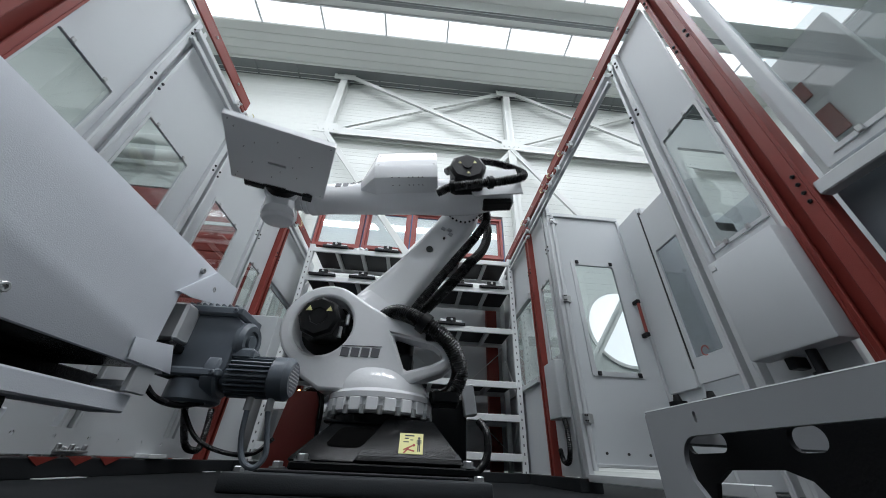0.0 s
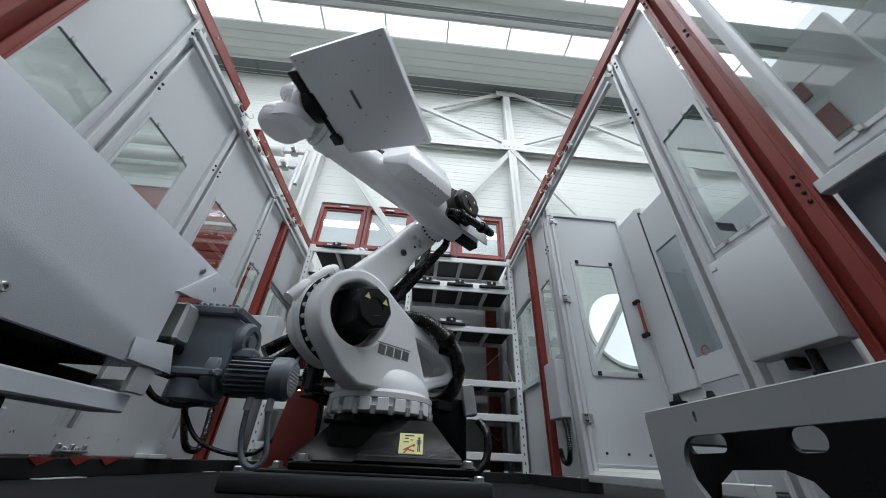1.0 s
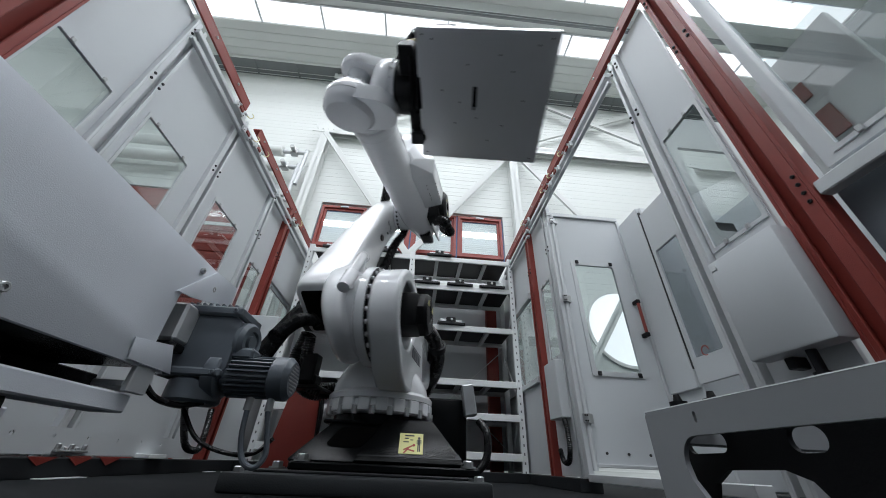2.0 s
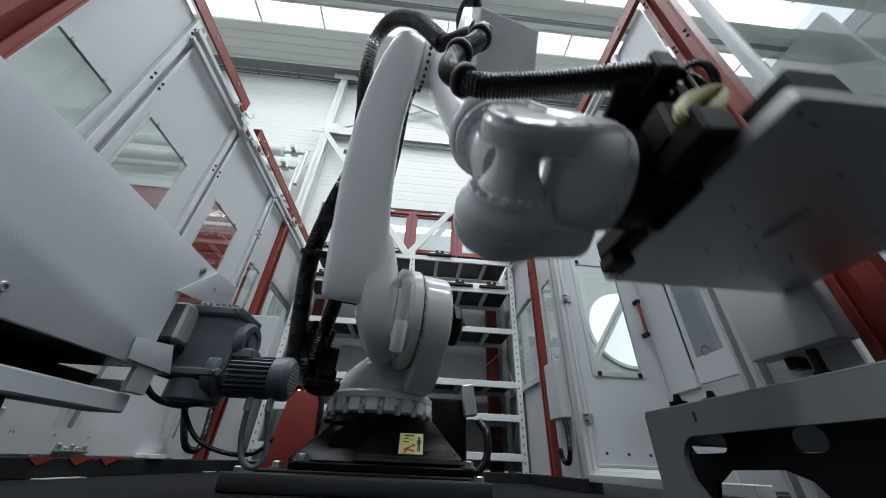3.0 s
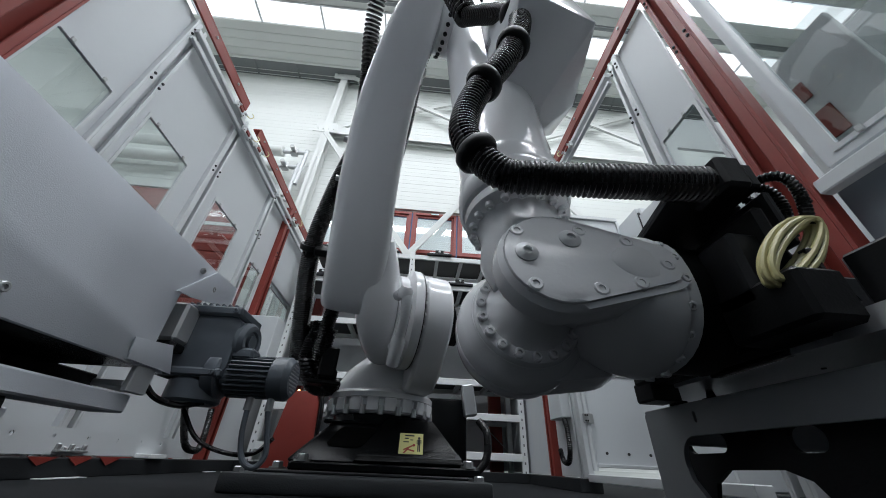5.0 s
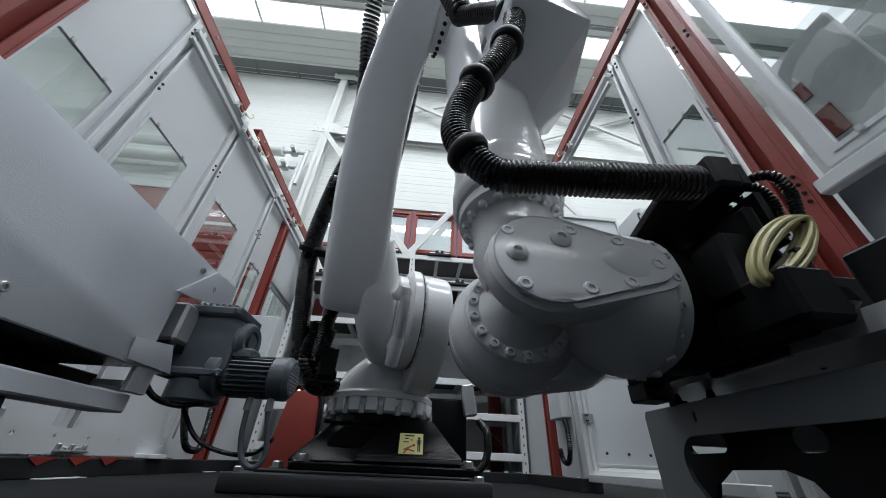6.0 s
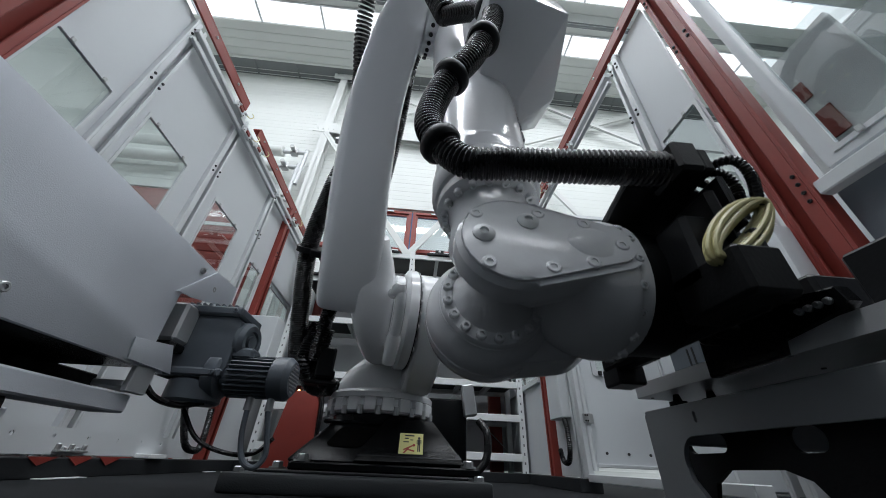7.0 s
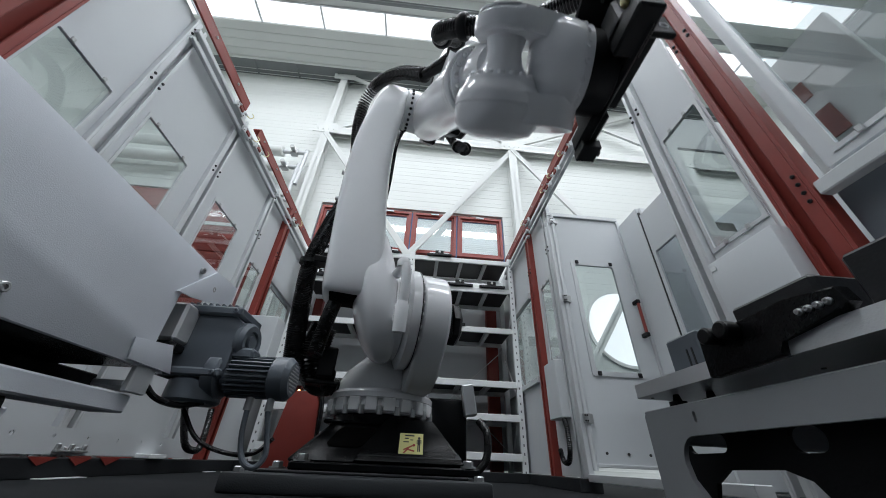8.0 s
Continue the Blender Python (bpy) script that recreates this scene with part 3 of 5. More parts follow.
def build_robot():
    robot = thing("robot_arm", "white six-axis industrial robot arm on a black cast base", "robot", Matrix.Translation(BASE))
    made = {"robot": robot}

    # base casting, fixed
    b = B()
    box(b, -0.30, 0.47, -0.40, 0.40, 0.0, 0.03, 0.006)
    lo, hi = [(-.335, -.36), (.40, -.36), (.40, .36), (-.335, .36)], [(-.19, -.22), (.27, -.22), (.27, .22), (-.19, .22)]
    vl = [b.verts.new((x, y, 0.028)) for x, y in lo]
    vh = [b.verts.new((x, y, 0.195)) for x, y in hi]
    fs = [b.faces.new(vh), b.faces.new(vl[::-1])] + [b.faces.new((vl[k], vl[(k + 1) % 4], vh[(k + 1) % 4], vh[k])) for k in range(4)]
    bmesh.ops.bevel(b, geom=list({e for f in fs for e in f.edges}), offset=0.02, segments=3, affect="EDGES", profile=0.5)
    box(b, -0.235, 0.29, -0.235, 0.235, 0.182, 0.199, 0.006)
    cyl(b, (0, 0, 0.18), (0, 0, 0.235), 0.235, seg=48, bev=0.006)
    base = part("base", b, M_BLACK, robot, "black cast iron robot base")
    for x, y in ((-.255, -.37), (-.375, -.28), (.425, -.37), (.425, .37), (-.255, .37)):
        b = B()
        z = .03 if x > -.3 else .0
        cyl(b, (x, y, z), (x, y, z + .007), 0.032, seg=20)
        lathe(b, [(0, 0), (.022, 0), (.022, .016), (.018, .02), (0, .02)], Matrix.Translation((x, y, z + .007)), 6)
        part("base_bolt", b, M_BOLT, base)
    # proud front rib, and a black plate for the shade in the flank's opening beside it
    slope = math.atan2(0.14, 0.167)
    incline = Matrix.Translation((0, -.36, .028)) @ pose(0, 0, 0, 90 - math.degrees(slope), 0, 0)
    rise = math.hypot(.14, .167)
    b = B()
    prism(b, [(-.05, .0), (.41, .0), (.385, .045), (.275, rise + .004), (.05, rise + .004), (-.015, .055)], -.01, .022, incline, bev=.006)
    part("front_rib", b, M_BLACK, base)
    b = B()
    prism(b, [(-.175, .078), (-.055, .076), (-.03, .09), (.015, .165), (.008, .18), (-.13, .18), (-.15, .165), (-.185, .092)], -.004, .004, incline)
    part("base_opening_shade", b, M_HOLE_SHADE, base, "black plate for the shade in the base flank's opening")
    b = B()
    prism(b, [(-.04, .02), (.40, .02), (.385, .045), (.375, .045), (.37, .026), (-.035, .026)], .0225, .024, incline)
    part("rib_edge", b, M_DARK, base)
    # warning label on the front flank
    flank = incline @ Matrix.Translation((.181, .090, .022))
    b = B()
    box(b, -.052, .052, -.052, .052, 0, .003, 0, flank)
    sign = part("warning_label", b, M_YELLOW, base, "yellow warning label with black pictograms")
    b = B()
    for (x0, x1, y0, y1) in ((-.03, .012, .036, .042), (-.03, -.012, .022, .027), (-.035, -.01, .004, .008), (-.005, .008, .015, .019)):
        box(b, x0, x1, y0, y1, .003, .004, 0, flank)
    cyl(b, flank @ Vector((.034, .027, .003)), flank @ Vector((.034, .027, .0042)), .006, seg=12)
    box(b, .028, .040, -.008, .02, .003, .0042, 0, flank)
    box(b, .024, .027, -.002, .018, .003, .0042, 0, flank)
    box(b, .041, .044, -.002, .018, .003, .0042, 0, flank)
    box(b, .028, .033, -.04, -.008, .003, .0042, 0, flank)
    box(b, .035, .040, -.04, -.008, .003, .0042, 0, flank)
    part("label_print", b, M_INK, sign)
    b = B()
    for x, y, rz, ln in ((-.01, -.022, 30, .05), (-.004, -.034, -15, .04), (-.02, -.038, 50, .03)):
        box(b, -ln / 2, ln / 2, -.003, .003, .003, .0043, 0, flank @ pose(x, y, 0, 0, 0, rz))
    cyl(b, flank @ Vector((.012, -.01, .003)), flank @ Vector((.012, -.01, .0043)), .006, seg=12)
    part("label_figure", b, M_REDINK, sign)
    # plug boxes behind the base
    b = B()
    box(b, 0.26, 0.52, 0.30, 0.62, 0.0, 0.40, 0.02, seg=2)
    box(b, 0.18, 0.3, 0.1, 0.45, 0.05, 0.24, 0.01)
    plug = part("connection_box", b, M_BLACK, base, "black cable connection box behind the base")
    b = B()
    box(b, 0.535, 0.61, 0.22, 0.30, 0.22, 0.40, 0.006, pose(0, 0, 0, 0, -8, 0))
    part("plug_plate", b, M_STEEL, plug)
    b = B()
    tube(b, [(.58, .22, .27), (.62, .18, .2), (.61, .16, .08), (.55, .15, .01)], .022, 12)
    part("plug_cable", b, M_RUBBER, plug)

    # column on axis one; x forward, y left, z up
    b = B()
    lathe(b, [(0.225, .232), (0.262, .236), (0.268, .25), (0.268, .262), (0.258, .268), (0.258, .296), (0.277, .302), (0.279, .325), (0.268, .338), (0.24, .35), (0.2, .40), (0.0, .42)], seg=64)
    loft(b, smooth_rows([(.33, .0, .0, .25, .25), (.38, .005, .0, .243, .243), (.44, .02, .0, .215, .21), (.49, .04, .0, .175, .16), (.53, .07, .0, .12, .11)], 4), seg=40, power=2.4)
    column = part("column", b, M_WHITE, robot, "white rotating column casting")
    b = B()
    out = circle(.35, .675, .238, 40, -42, 125) + [(.12, .81), (.0, .745), (-.20, .675), (-.33, .625), (-.385, .565), (-.385, .50), (-.33, .44),
                                                   (-.20, .395), (-.12, .35), (-.1, .33), (.30, .33), (.40, .385), (.49, .48)]
    prism(b, out, -0.20, -0.055, SIDE, holes=[circle(.352, .672, .168, 36), [(-.05, .63), (-.27, .585), (-.325, .545), (-.325, .51), (-.27, .48), (-.13, .44)]])
    cheek = part("motor_housing", b, M_WHITE, column, "white housing ring round the shoulder motor")
    cheek.modifiers.new("soft_edges", "BEVEL").width = 0.022
    cheek.modifiers["soft_edges"].segments = 3
    b = B()
    lathe(b, [(0, 0), (.230, 0), (.254, .014), (.254, .052), (.248, .06), (0, .06)], Matrix.Translation((.35, -.012, .675)) @ ALONG_Y, 56)
    part("shoulder_drive", b, M_WHITE, column)
    rim = [2 * math.pi * k / 26 for k in range(26)]
    each("drive_bolt", bolt(B(), (0, 0, 0), (0, 0, 1), .0115, .010), M_WHITE, column, [aim((.35 + .236 * math.cos(a), .049, .675 + .236 * math.sin(a)), (.35 + .243 * math.cos(a), 1, .675 + .243 * math.sin(a))) for a in rim])
    # flat dark ring that stands for the shade in the bolt groove
    b = B()
    lathe(b, [(.22, 0), (.252, 0), (.252, .003), (.22, .003)], Matrix.Translation((.35, .047, .675)) @ ALONG_Y, 48)
    part("groove_shade", b, M_DARK, column, "dark ring for the shade in the groove behind the drive bolts")
    each("ring_lug", box(B(), .25, .279, -.029, .029, .240, .300, .004), M_WHITE, column, [pose(0, 0, 0, 0, 0, 18 * k) for k in range(20)])
    each("ring_bolt", cyl(B(), (.272, 0, .226), (.272, 0, .262), .014, seg=10), M_BOLT, column, [pose(0, 0, 0, 0, 0, 18 * k + 9) for k in range(20)])
    # shoulder motor in the ring
    b = B()
    lathe(b, [(0, 0), (.15, 0), (.15, .03), (.12, .04), (0, .04)], Matrix.Translation((.35, .06, .675)) @ ALONG_Y, 28)
    box(b, .25, .44, .09, .265, .585, .775, .03, seg=2)
    lathe(b, [(0, 0), (.112, 0), (.112, .03), (.098, .046), (.05, .046), (.046, .040), (0, .040)], Matrix.Translation((.345, .26, .68)) @ ALONG_Y, 8)
    box(b, .22, .30, .11, .2, .62, .70, .01)
    motor = part("shoulder_motor", b, M_PLASTIC, column, "black servo motor")
    for x in (.29, .40):
        b = B()
        prism(b, [(-.017, -.012), (.017, -.012), (0, .017)], 0, .002, Matrix.Translation((x, .306, .72)) @ Matrix(((1, 0, 0, 0), (0, 0, 1, 0), (0, 1, 0, 0), (0, 0, 0, 1))))
        part("warning_sticker", b, M_YELLOW, motor)
    for x, z in ((.215, .70), (.245, .63)):
        b = B()
        cyl(b, (x, .20, z - .03), (x, .20, z + .03), .012, seg=12, bev=.002)
        part("motor_plug", b, M_BOLT, motor)
    # dark lettering bars on the flank
    b = B()
    for k in range(4):
        x = .195 - k * .054
        m = Matrix.Translation((x, .2, .525)) @ pose(0, 0, 0, 0, -4, 0)
        box(b, -.022, .022, 0, .0035, -.024, .024, 0.001, m)
    part("maker_mark", b, M_GREYINK, column, "row of dark letter-sized bars")
    b = B()
    box(b, -.0, .225, .2, .2025, .557, .560, 0)
    part("mark_line", b, M_GREYINK, column)
    b = B()
    box(b, -.16, -.02, -.01, .14, .42, .55, .015)
    lathe(b, [(0, 0), (.075, 0), (.075, .12), (.06, .14), (0, .14)], Matrix.Translation((-.08, .02, .53)), 20)
    part("slew_motor", b, M_PLASTIC, column, "black servo motor")
    b = B()
    tube(b, [(.10, -.10, .62), (.06, .06, .745), (-.06, .20, .76), (-.22, .26, .68), (-.36, .24, .58), (-.42, .17, .46), (-.38, .10, .36), (-.28, .06, .33)], .045, 16, ribs=.005)
    part("column_hose", b, M_RUBBER, column, "black corrugated cable hose")
    b = B()
    lathe(b, [(.044, -.022), (.058, -.022), (.058, .022), (.044, .022)], aim((-.22, .26, .68), (-.36, .24, .58)), 20)
    part("hose_clamp", b, M_PLASTIC, column)
    b = B()
    box(b, -.33, -.23, .15, .23, .60, .66, .008)
    part("clamp_bracket", b, M_PLASTIC, column)
    b = B()
    box(b, -.42, -.28, -.02, .16, .30, .36, .01)
    part("cable_holder", b, M_PLASTIC, column)
    b = B()
    tube(b, [(.06, -.26, .36), (.12, -.34, .34), (.19, -.39, .37), (.24, -.42, .45), (.22, -.40, .62)], .043, 14, ribs=.006)
    part("base_hose", b, M_RUBBER, column, "black corrugated cable hose")
    b = B()
    tube(b, [(.20, -.27, .33), (.23, -.32, .35), (.24, -.36, .42), (.3, -.34, .58)], .032, 14, ribs=.005)
    part("base_hose", b, M_RUBBER, column, "black corrugated cable hose")
    b = B()
    box(b, .06, .28, -.40, -.25, .33, .35, .006)
    box(b, .20, .28, -.36, -.27, .35, .40, .01)
    box(b, .22, .29, -.36, -.28, .36, .50, .008)
    part("hose_bracket", b, M_PLASTIC, column)
    made["column"] = column

    # link arm on axis two; origin in the shoulder, z towards the elbow
    b = B()
    hub = [(-.232, .0, -.075, .05, .02), (-.22, .0, -.080, .10, .042), (-.18, .0, -.095, .155, .068), (-.10, .0, -.118, .205, .092), (.0, .0, -.14, .222, .108), (.12, .0, -.165, .205, .115), (.26, .0, -.20, .165, .115), (.40, .0, -.24, .14, .10)]
    loft(b, smooth_rows(hub, 5), seg=48, power=2.9)
    rows = [(.045, .004, -.285, .150, .105), (.055, .004, -.285, .172, .128), (.10, .004, -.283, .182, .139), (.20, .003, -.285, .180, .143), (.35, .0, -.297, .170, .140), (.60, -.003, -.318, .152, .132), (.85, -.005, -.325, .140, .124), (1.05, .0, -.318, .130, .116), (1.31, .0, -.285, .138, .103),
            (1.46, .0, -.255, .122, .085), (1.535, .0, -.24, .07, .055)]
    loft(b, smooth_rows(rows, 5), seg=48, power=5.5)
    arm = part("link_arm", b, M_WHITE, robot, "white cast link arm")
    # black block in place of the shaded hollow where the hoses enter
    b = B()
    box(b, -.14, .14, -.385, -.20, .036, .07, .02, seg=2)
    part("hose_opening_shade", b, M_HOLE_SHADE, arm, "black block for the shade in the hose opening under the link arm")
    b = B()
    lathe(b, [(0, 0), (.205, 0), (.215, .01), (.215, .05), (.2, .06), (0, .06)], Matrix.Translation((0, -.07, 0)) @ ALONG_Y, 48)
    part("shoulder_flange", b, M_WHITE, arm)
    b = B()
    tube(b, [(.17, -.085, .17), (.245, -.06, .20), (.262, -.05, .12), (.26, -.05, -.02), (.215, -.06, -.06)], .024, 12)
    lathe(b, [(0, 0), (.034, 0), (.034, .03), (.02, .05), (0, .05)], Matrix.Translation((.235, -.065, .19)), 14)
    lathe(b, [(0, 0), (.03, 0), (.034, .12), (.02, .15), (0, .15)], Matrix.Translation((.262, -.05, -.12)), 14)
    part("lifting_lug", b, M_WHITE, arm)
    b = B()
    cyl(b, (.0, -.225, .95), (.0, -.192, .95), .026, seg=20)
    part("arm_hole", b, M_INK, arm)
    b = B()
    cyl(b, (-.03, -.215, 1.10), (-.03, -.190, 1.10), .01, seg=10)
    part("arm_hole", b, M_INK, arm)
    b = B()
    for x, z in ((-.05, 1.16), (-.02, 1.19), (.03, 1.17)):
        box(b, x - .017, x + .017, -.21, -.184, z - .012, z + .012, .001)
    part("arm_sticker", b, M_STEEL, arm)
    b = B()
    for z in (.62, .80):
        cyl(b, (-.01, -.472, z), (-.01, -.43, z), .014, seg=10)
    part("arm_bolt", b, M_BOLT, arm)
    b = B()
    tube(b, [(-.02, -.47, -.30), (-.06, -.50, -.05), (-.12, -.52, .25), (-.20, -.48, .55), (-.25, -.42, .85), (-.26, -.44, 1.2)], .045, 16, ribs=.004, pitch=.009)
    part("arm_hose", b, M_RUBBER, arm, "black corrugated cable hose")
    b = B()
    tube(b, [(.08, -.38, -.24), (.02, -.36, -.05), (-.12, -.33, .12), (-.21, -.26, .35), (-.22, -.22, .6), (-.22, -.2, .95), (-.22, -.2, 1.28), (-.2, -.16, 1.46), (-.08, -.10, 1.52)], .036, 14, ribs=.005)
    part("arm_hose", b, M_RUBBER, arm, "black corrugated cable hose")
    b = B()
    for z, y in ((.25, -.52),):
        b = B()
        lathe(b, [(.046, -.014), (.060, -.014), (.060, .014), (.046, .014)], Matrix.Translation((-.12, y, z)), 20)
        part("hose_clamp", b, M_PLASTIC, arm)
        b = B()
        box(b, -.13, -.02, y + .02, y + .14, z - .018, z + .018, .004)
        part("clamp_bracket", b, M_PLASTIC, arm)
    made["link_arm"] = arm

    # forearm on axis three; origin in the elbow, x along the forearm, y left, z up
    b = B()
    rows = [(-.36, .02, .02, .09, .07), (-.33, .02, .02, .10, .085), (-.2, .01, .02, .13, .105), (.0, .0, .0, .155, .125), (.2, .0, .0, .146, .128), (.40, .0, .0, .132, .128),
            (.7, .0, .0, .124, .122), (1.03, .0, .0, .114, .114), (1.095, .0, .0, .113, .113), (1.105, .0, .0, .117, .117), (1.175, .0, .0, .117, .117)]
    loft(b, smooth_rows(rows, 4), ALONG_X, seg=32, power=2.3)
    cyl(b, (0, -.185, 0), (0, -.02, 0), .135, seg=40, bev=.01)
    fore = part("forearm", b, M_WHITE, robot, "white tubular forearm")
    rim = [2 * math.pi * k / 24 for k in range(24)]
    each("elbow_bolt", bolt(B(), (0, 0, 0), (0, 0, 1), .009, .01), M_DARK, fore, [aim((.134 * math.cos(a), -.15, .134 * math.sin(a)), (.3 * math.cos(a), -.15, .3 * math.sin(a))) for a in rim])
    b = B()
    lathe(b, [(.09, 1.155), (.122, 1.155), (.125, 1.163), (.125, 1.205), (.118, 1.215), (.09, 1.22), (0, 1.22)], Matrix(((0, 0, 1, 0), (1, 0, 0, 0), (0, 1, 0, 0), (0, 0, 0, 1))), 40)
    part("forearm_flange", b, M_WHITE, fore)
    # sheet-metal cover over the wrist drives
    b = B()
    ends = [(.22, [(.04, -.075), (.255, -.03), (.265, .085), (.18, .31), (-.06, .31), (-.06, .02)]), (.68, [(.04, -.075), (.255, -.03), (.265, .085), (.18, .31), (-.06, .31), (-.06, .02)]),
            (.80, [(.04, -.04), (.13, -.02), (.145, .02), (.11, .09), (-.02, .09), (-.02, .02)])]
    vs = [[b.verts.new((x, y, z)) for y, z in sec] for x, sec in ends]
    for a, c in zip(vs, vs[1:]):
        for k in range(6):
            b.faces.new((a[k], a[(k + 1) % 6], c[(k + 1) % 6], c[k]))
    b.faces.new(vs[0][::-1])
    b.faces.new(vs[-1])
    bmesh.ops.bevel(b, geom=b.edges[:], offset=.004, segments=2, affect="EDGES", profile=.5)
    cover = part("drive_cover", b, M_WHITE, fore, "white folded sheet-metal drive cover")
    face = Vector((0, 1, .45)).normalized()
    low = [(x, .04 + (.215 if k else .15) * 1.0, -.075 + (.215 if k else .15) * .21) for k in range(2) for x in (.33, .36, .40, .43, .50, .55)]
    each("cover_hole", cyl(B(), (0, 0, -.002), (0, 0, .0015), .0045, seg=8), M_INK, cover, [aim(p, Vector(p) + Vector((0, .205, -1))) for p in low])
    each("cover_screw", cyl(B(), (0, 0, -.003), (0, 0, .003), .007, seg=8), M_INK, cover, [aim(p, Vector(p) + Vector((0, 1, .58))) for p in ((.245, .258, .098), (.655, .258, .098), (.245, .20, .252), (.655, .20, .252))])
    # wrist motors at the tail
    b = B()
    box(b, -.12, .12, .08, .22, -.08, .18, .03, seg=2)
    lathe(b, [(0, 0), (.14, 0), (.14, .045), (.115, .065), (.035, .065), (.035, .075), (0, .075)], Matrix.Translation((-.005, .21, .06)) @ ALONG_Y, 8)
    box(b, -.14, -.06, .0, .18, .06, .19, .012)
    tail = part("elbow_motor", b, M_PLASTIC, fore, "black servo motor at the elbow")
    b = B()
    box(b, -.34, -.12, .0, .10, -.16, -.10, .012)
    part("tail_block", b, M_PLASTIC, fore)
    sticker = prism(B(), [(-.013, -.01), (.013, -.01), (0, .013)], 0, .003, Matrix(((1, 0, 0, 0), (0, 0, 1, 0), (0, 1, 0, 0), (0, 0, 0, 1))))
    each("warning_sticker", sticker, M_YELLOW, tail, [Matrix.Translation(p) for p in ((-.06, .2745, .095), (.05, .2745, .095), (-.005, .2745, -.01))])
    b = B()
    prism(b, [(-.42, -.10), (-.05, -.12), (.02, .05), (-.1, .15), (-.40, .15)], -.145, -.13, SIDE, bev=.003)
    prism(b, [(-.40, -.02), (-.10, -.02), (-.08, .16), (-.36, .15)], .05, .062, SIDE, bev=.003)
    part("tail_bracket", b, M_WHITE, fore)
    b = B()
    tube(b, [(.22, .22, -.15), (.12, .27, -.145), (-.06, .285, -.135), (-.24, .27, -.10), (-.40, .20, .0), (-.47, .10, .14), (-.43, .03, .27), (-.30, .02, .35), (-.14, .03, .37), (.02, .03, .33), (.14, .04, .24)], .033, 14, ribs=.005)
    part("elbow_hose", b, M_RUBBER, fore, "black corrugated cable hose")
    ring = lathe(B(), [(.032, -.016), (.046, -.016), (.046, .016), (.032, .016)], None, 18)
    each("hose_clamp", ring, M_PLASTIC, fore, [aim((.12, .27, -.145), (-.06, .285, -.135)), aim((-.15, .28, -.12), (-.24, .27, -.10))])
    # lettering bars on the tube
    b = B()
    for k in range(4):
        box(b, .98 - k * .055 - .022, .98 - k * .055 + .022, .110, .1185, -.005, .045, .002, pose(0, 0, 0, 14, 0, 0))
    part("maker_mark", b, M_GREYINK, fore, "row of dark letter-sized bars")
    # holders that lead the tool hose along the forearm
    b = B()
    box(b, .02, .10, -.05, .05, .14, .2, .008)
    box(b, .55, .62, -.06, .06, .10, .16, .008)
    part("hose_holder", b, M_PLASTIC, fore)
    made["forearm"] = fore

    # wrist on axis four; origin in the wrist centre, x along the forearm, z along axis five
    b = B()
    lathe(b, [(0, -.222), (.108, -.222), (.113, -.216), (.113, -.192), (.105, -.185), (.09, -.18), (.083, -.14), (.09, -.085), (.07, -.03), (0, -.03)], Matrix(((0, 0, 1, 0), (1, 0, 0, 0), (0, 1, 0, 0), (0, 0, 0, 1))), 40)
    lathe(b, [(0, -.088), (.098, -.088), (.104, -.08), (.104, -.050), (.100, -.044), (.080, -.040), (.068, -.020), (.055, .004), (.050, .03), (.056, .064), (0, .064)], None, 40)
    wrist = part("wrist", b, M_WHITE, robot, "white wrist joint casting")
    rim = [2 * math.pi * k / 18 for k in range(18)]
    each("wrist_bolt", bolt(B(), (0, 0, 0), (0, 0, 1), .0095, .012), M_WHITE, wrist, [Matrix.Translation((.090 * math.cos(a), .090 * math.sin(a), -.045)) for a in rim]
         + [aim((-.184, .098 * math.cos(a), .098 * math.sin(a)), (1, .098 * math.cos(a), .098 * math.sin(a))) for a in rim])
    made["wrist"] = wrist

    # hand on axis five; origin in the wrist centre, x to the tool flange, z along axis five
    b = B()
    prism(b, belt(0.0, .094, .160, .048, 18), .064, .122, None, bev=.024, seg=3)
    prism(b, belt(0.0, .085, .155, .038, 18), .121, .128, None, bev=.006, seg=2)
    hand = part("tool_head", b, M_WHITE, robot, "white rounded tool head casting")
    b = B()
    lathe(b, [(0, -.205), (.06, -.203), (.104, -.19), (.122, -.167), (.127, -.14), (.127, -.123), (.1245, -.121), (.1245, -.117), (.127, -.115), (.126, -.095), (.120, -.078), (.108, -.064), (.105, -.056), (0, -.056)], None, 48)
    part("joint_cap", b, M_WHITE, hand, "white domed joint cap")
    b = B()
    prism(b, belt(0.0, .118, .13, .10, 18), -.165, -.085, None, bev=.03, seg=3)
    rows = [(.075, -.01, .0, .115, .03), (.10, -.005, .0, .128, .075), (.135, .0, .0, .132, .105), (.17, .0, .0, .126, .120), (.192, .0, .0, .122, .122), (.195, .0, .0, .118, .118), (.215, .0, .0, .118, .118)]
    loft(b, smooth_rows(rows, 3), ALONG_X, seg=36, power=2.3)
    part("head_body", b, M_WHITE, hand)
    each("cover_bolt", bolt(B(), (0, 0, 0), (0, 0, 1), .012, .011), M_WHITE, hand, [Matrix.Translation((x, y, .119)) for x, y in ((-.06, .045), (-.045, -.058), (.045, .056), (.05, -.058), (.115, -.042), (.12, .040), (.172, -.002))])
    each("flange_bolt", bolt(B(), (0, 0, 0), (0, 0, 1), .008, .01), M_WHITE, hand, [aim((.196, .117 * math.cos(a), .117 * math.sin(a)), (.196, .3 * math.cos(a), .3 * math.sin(a))) for a in rim])
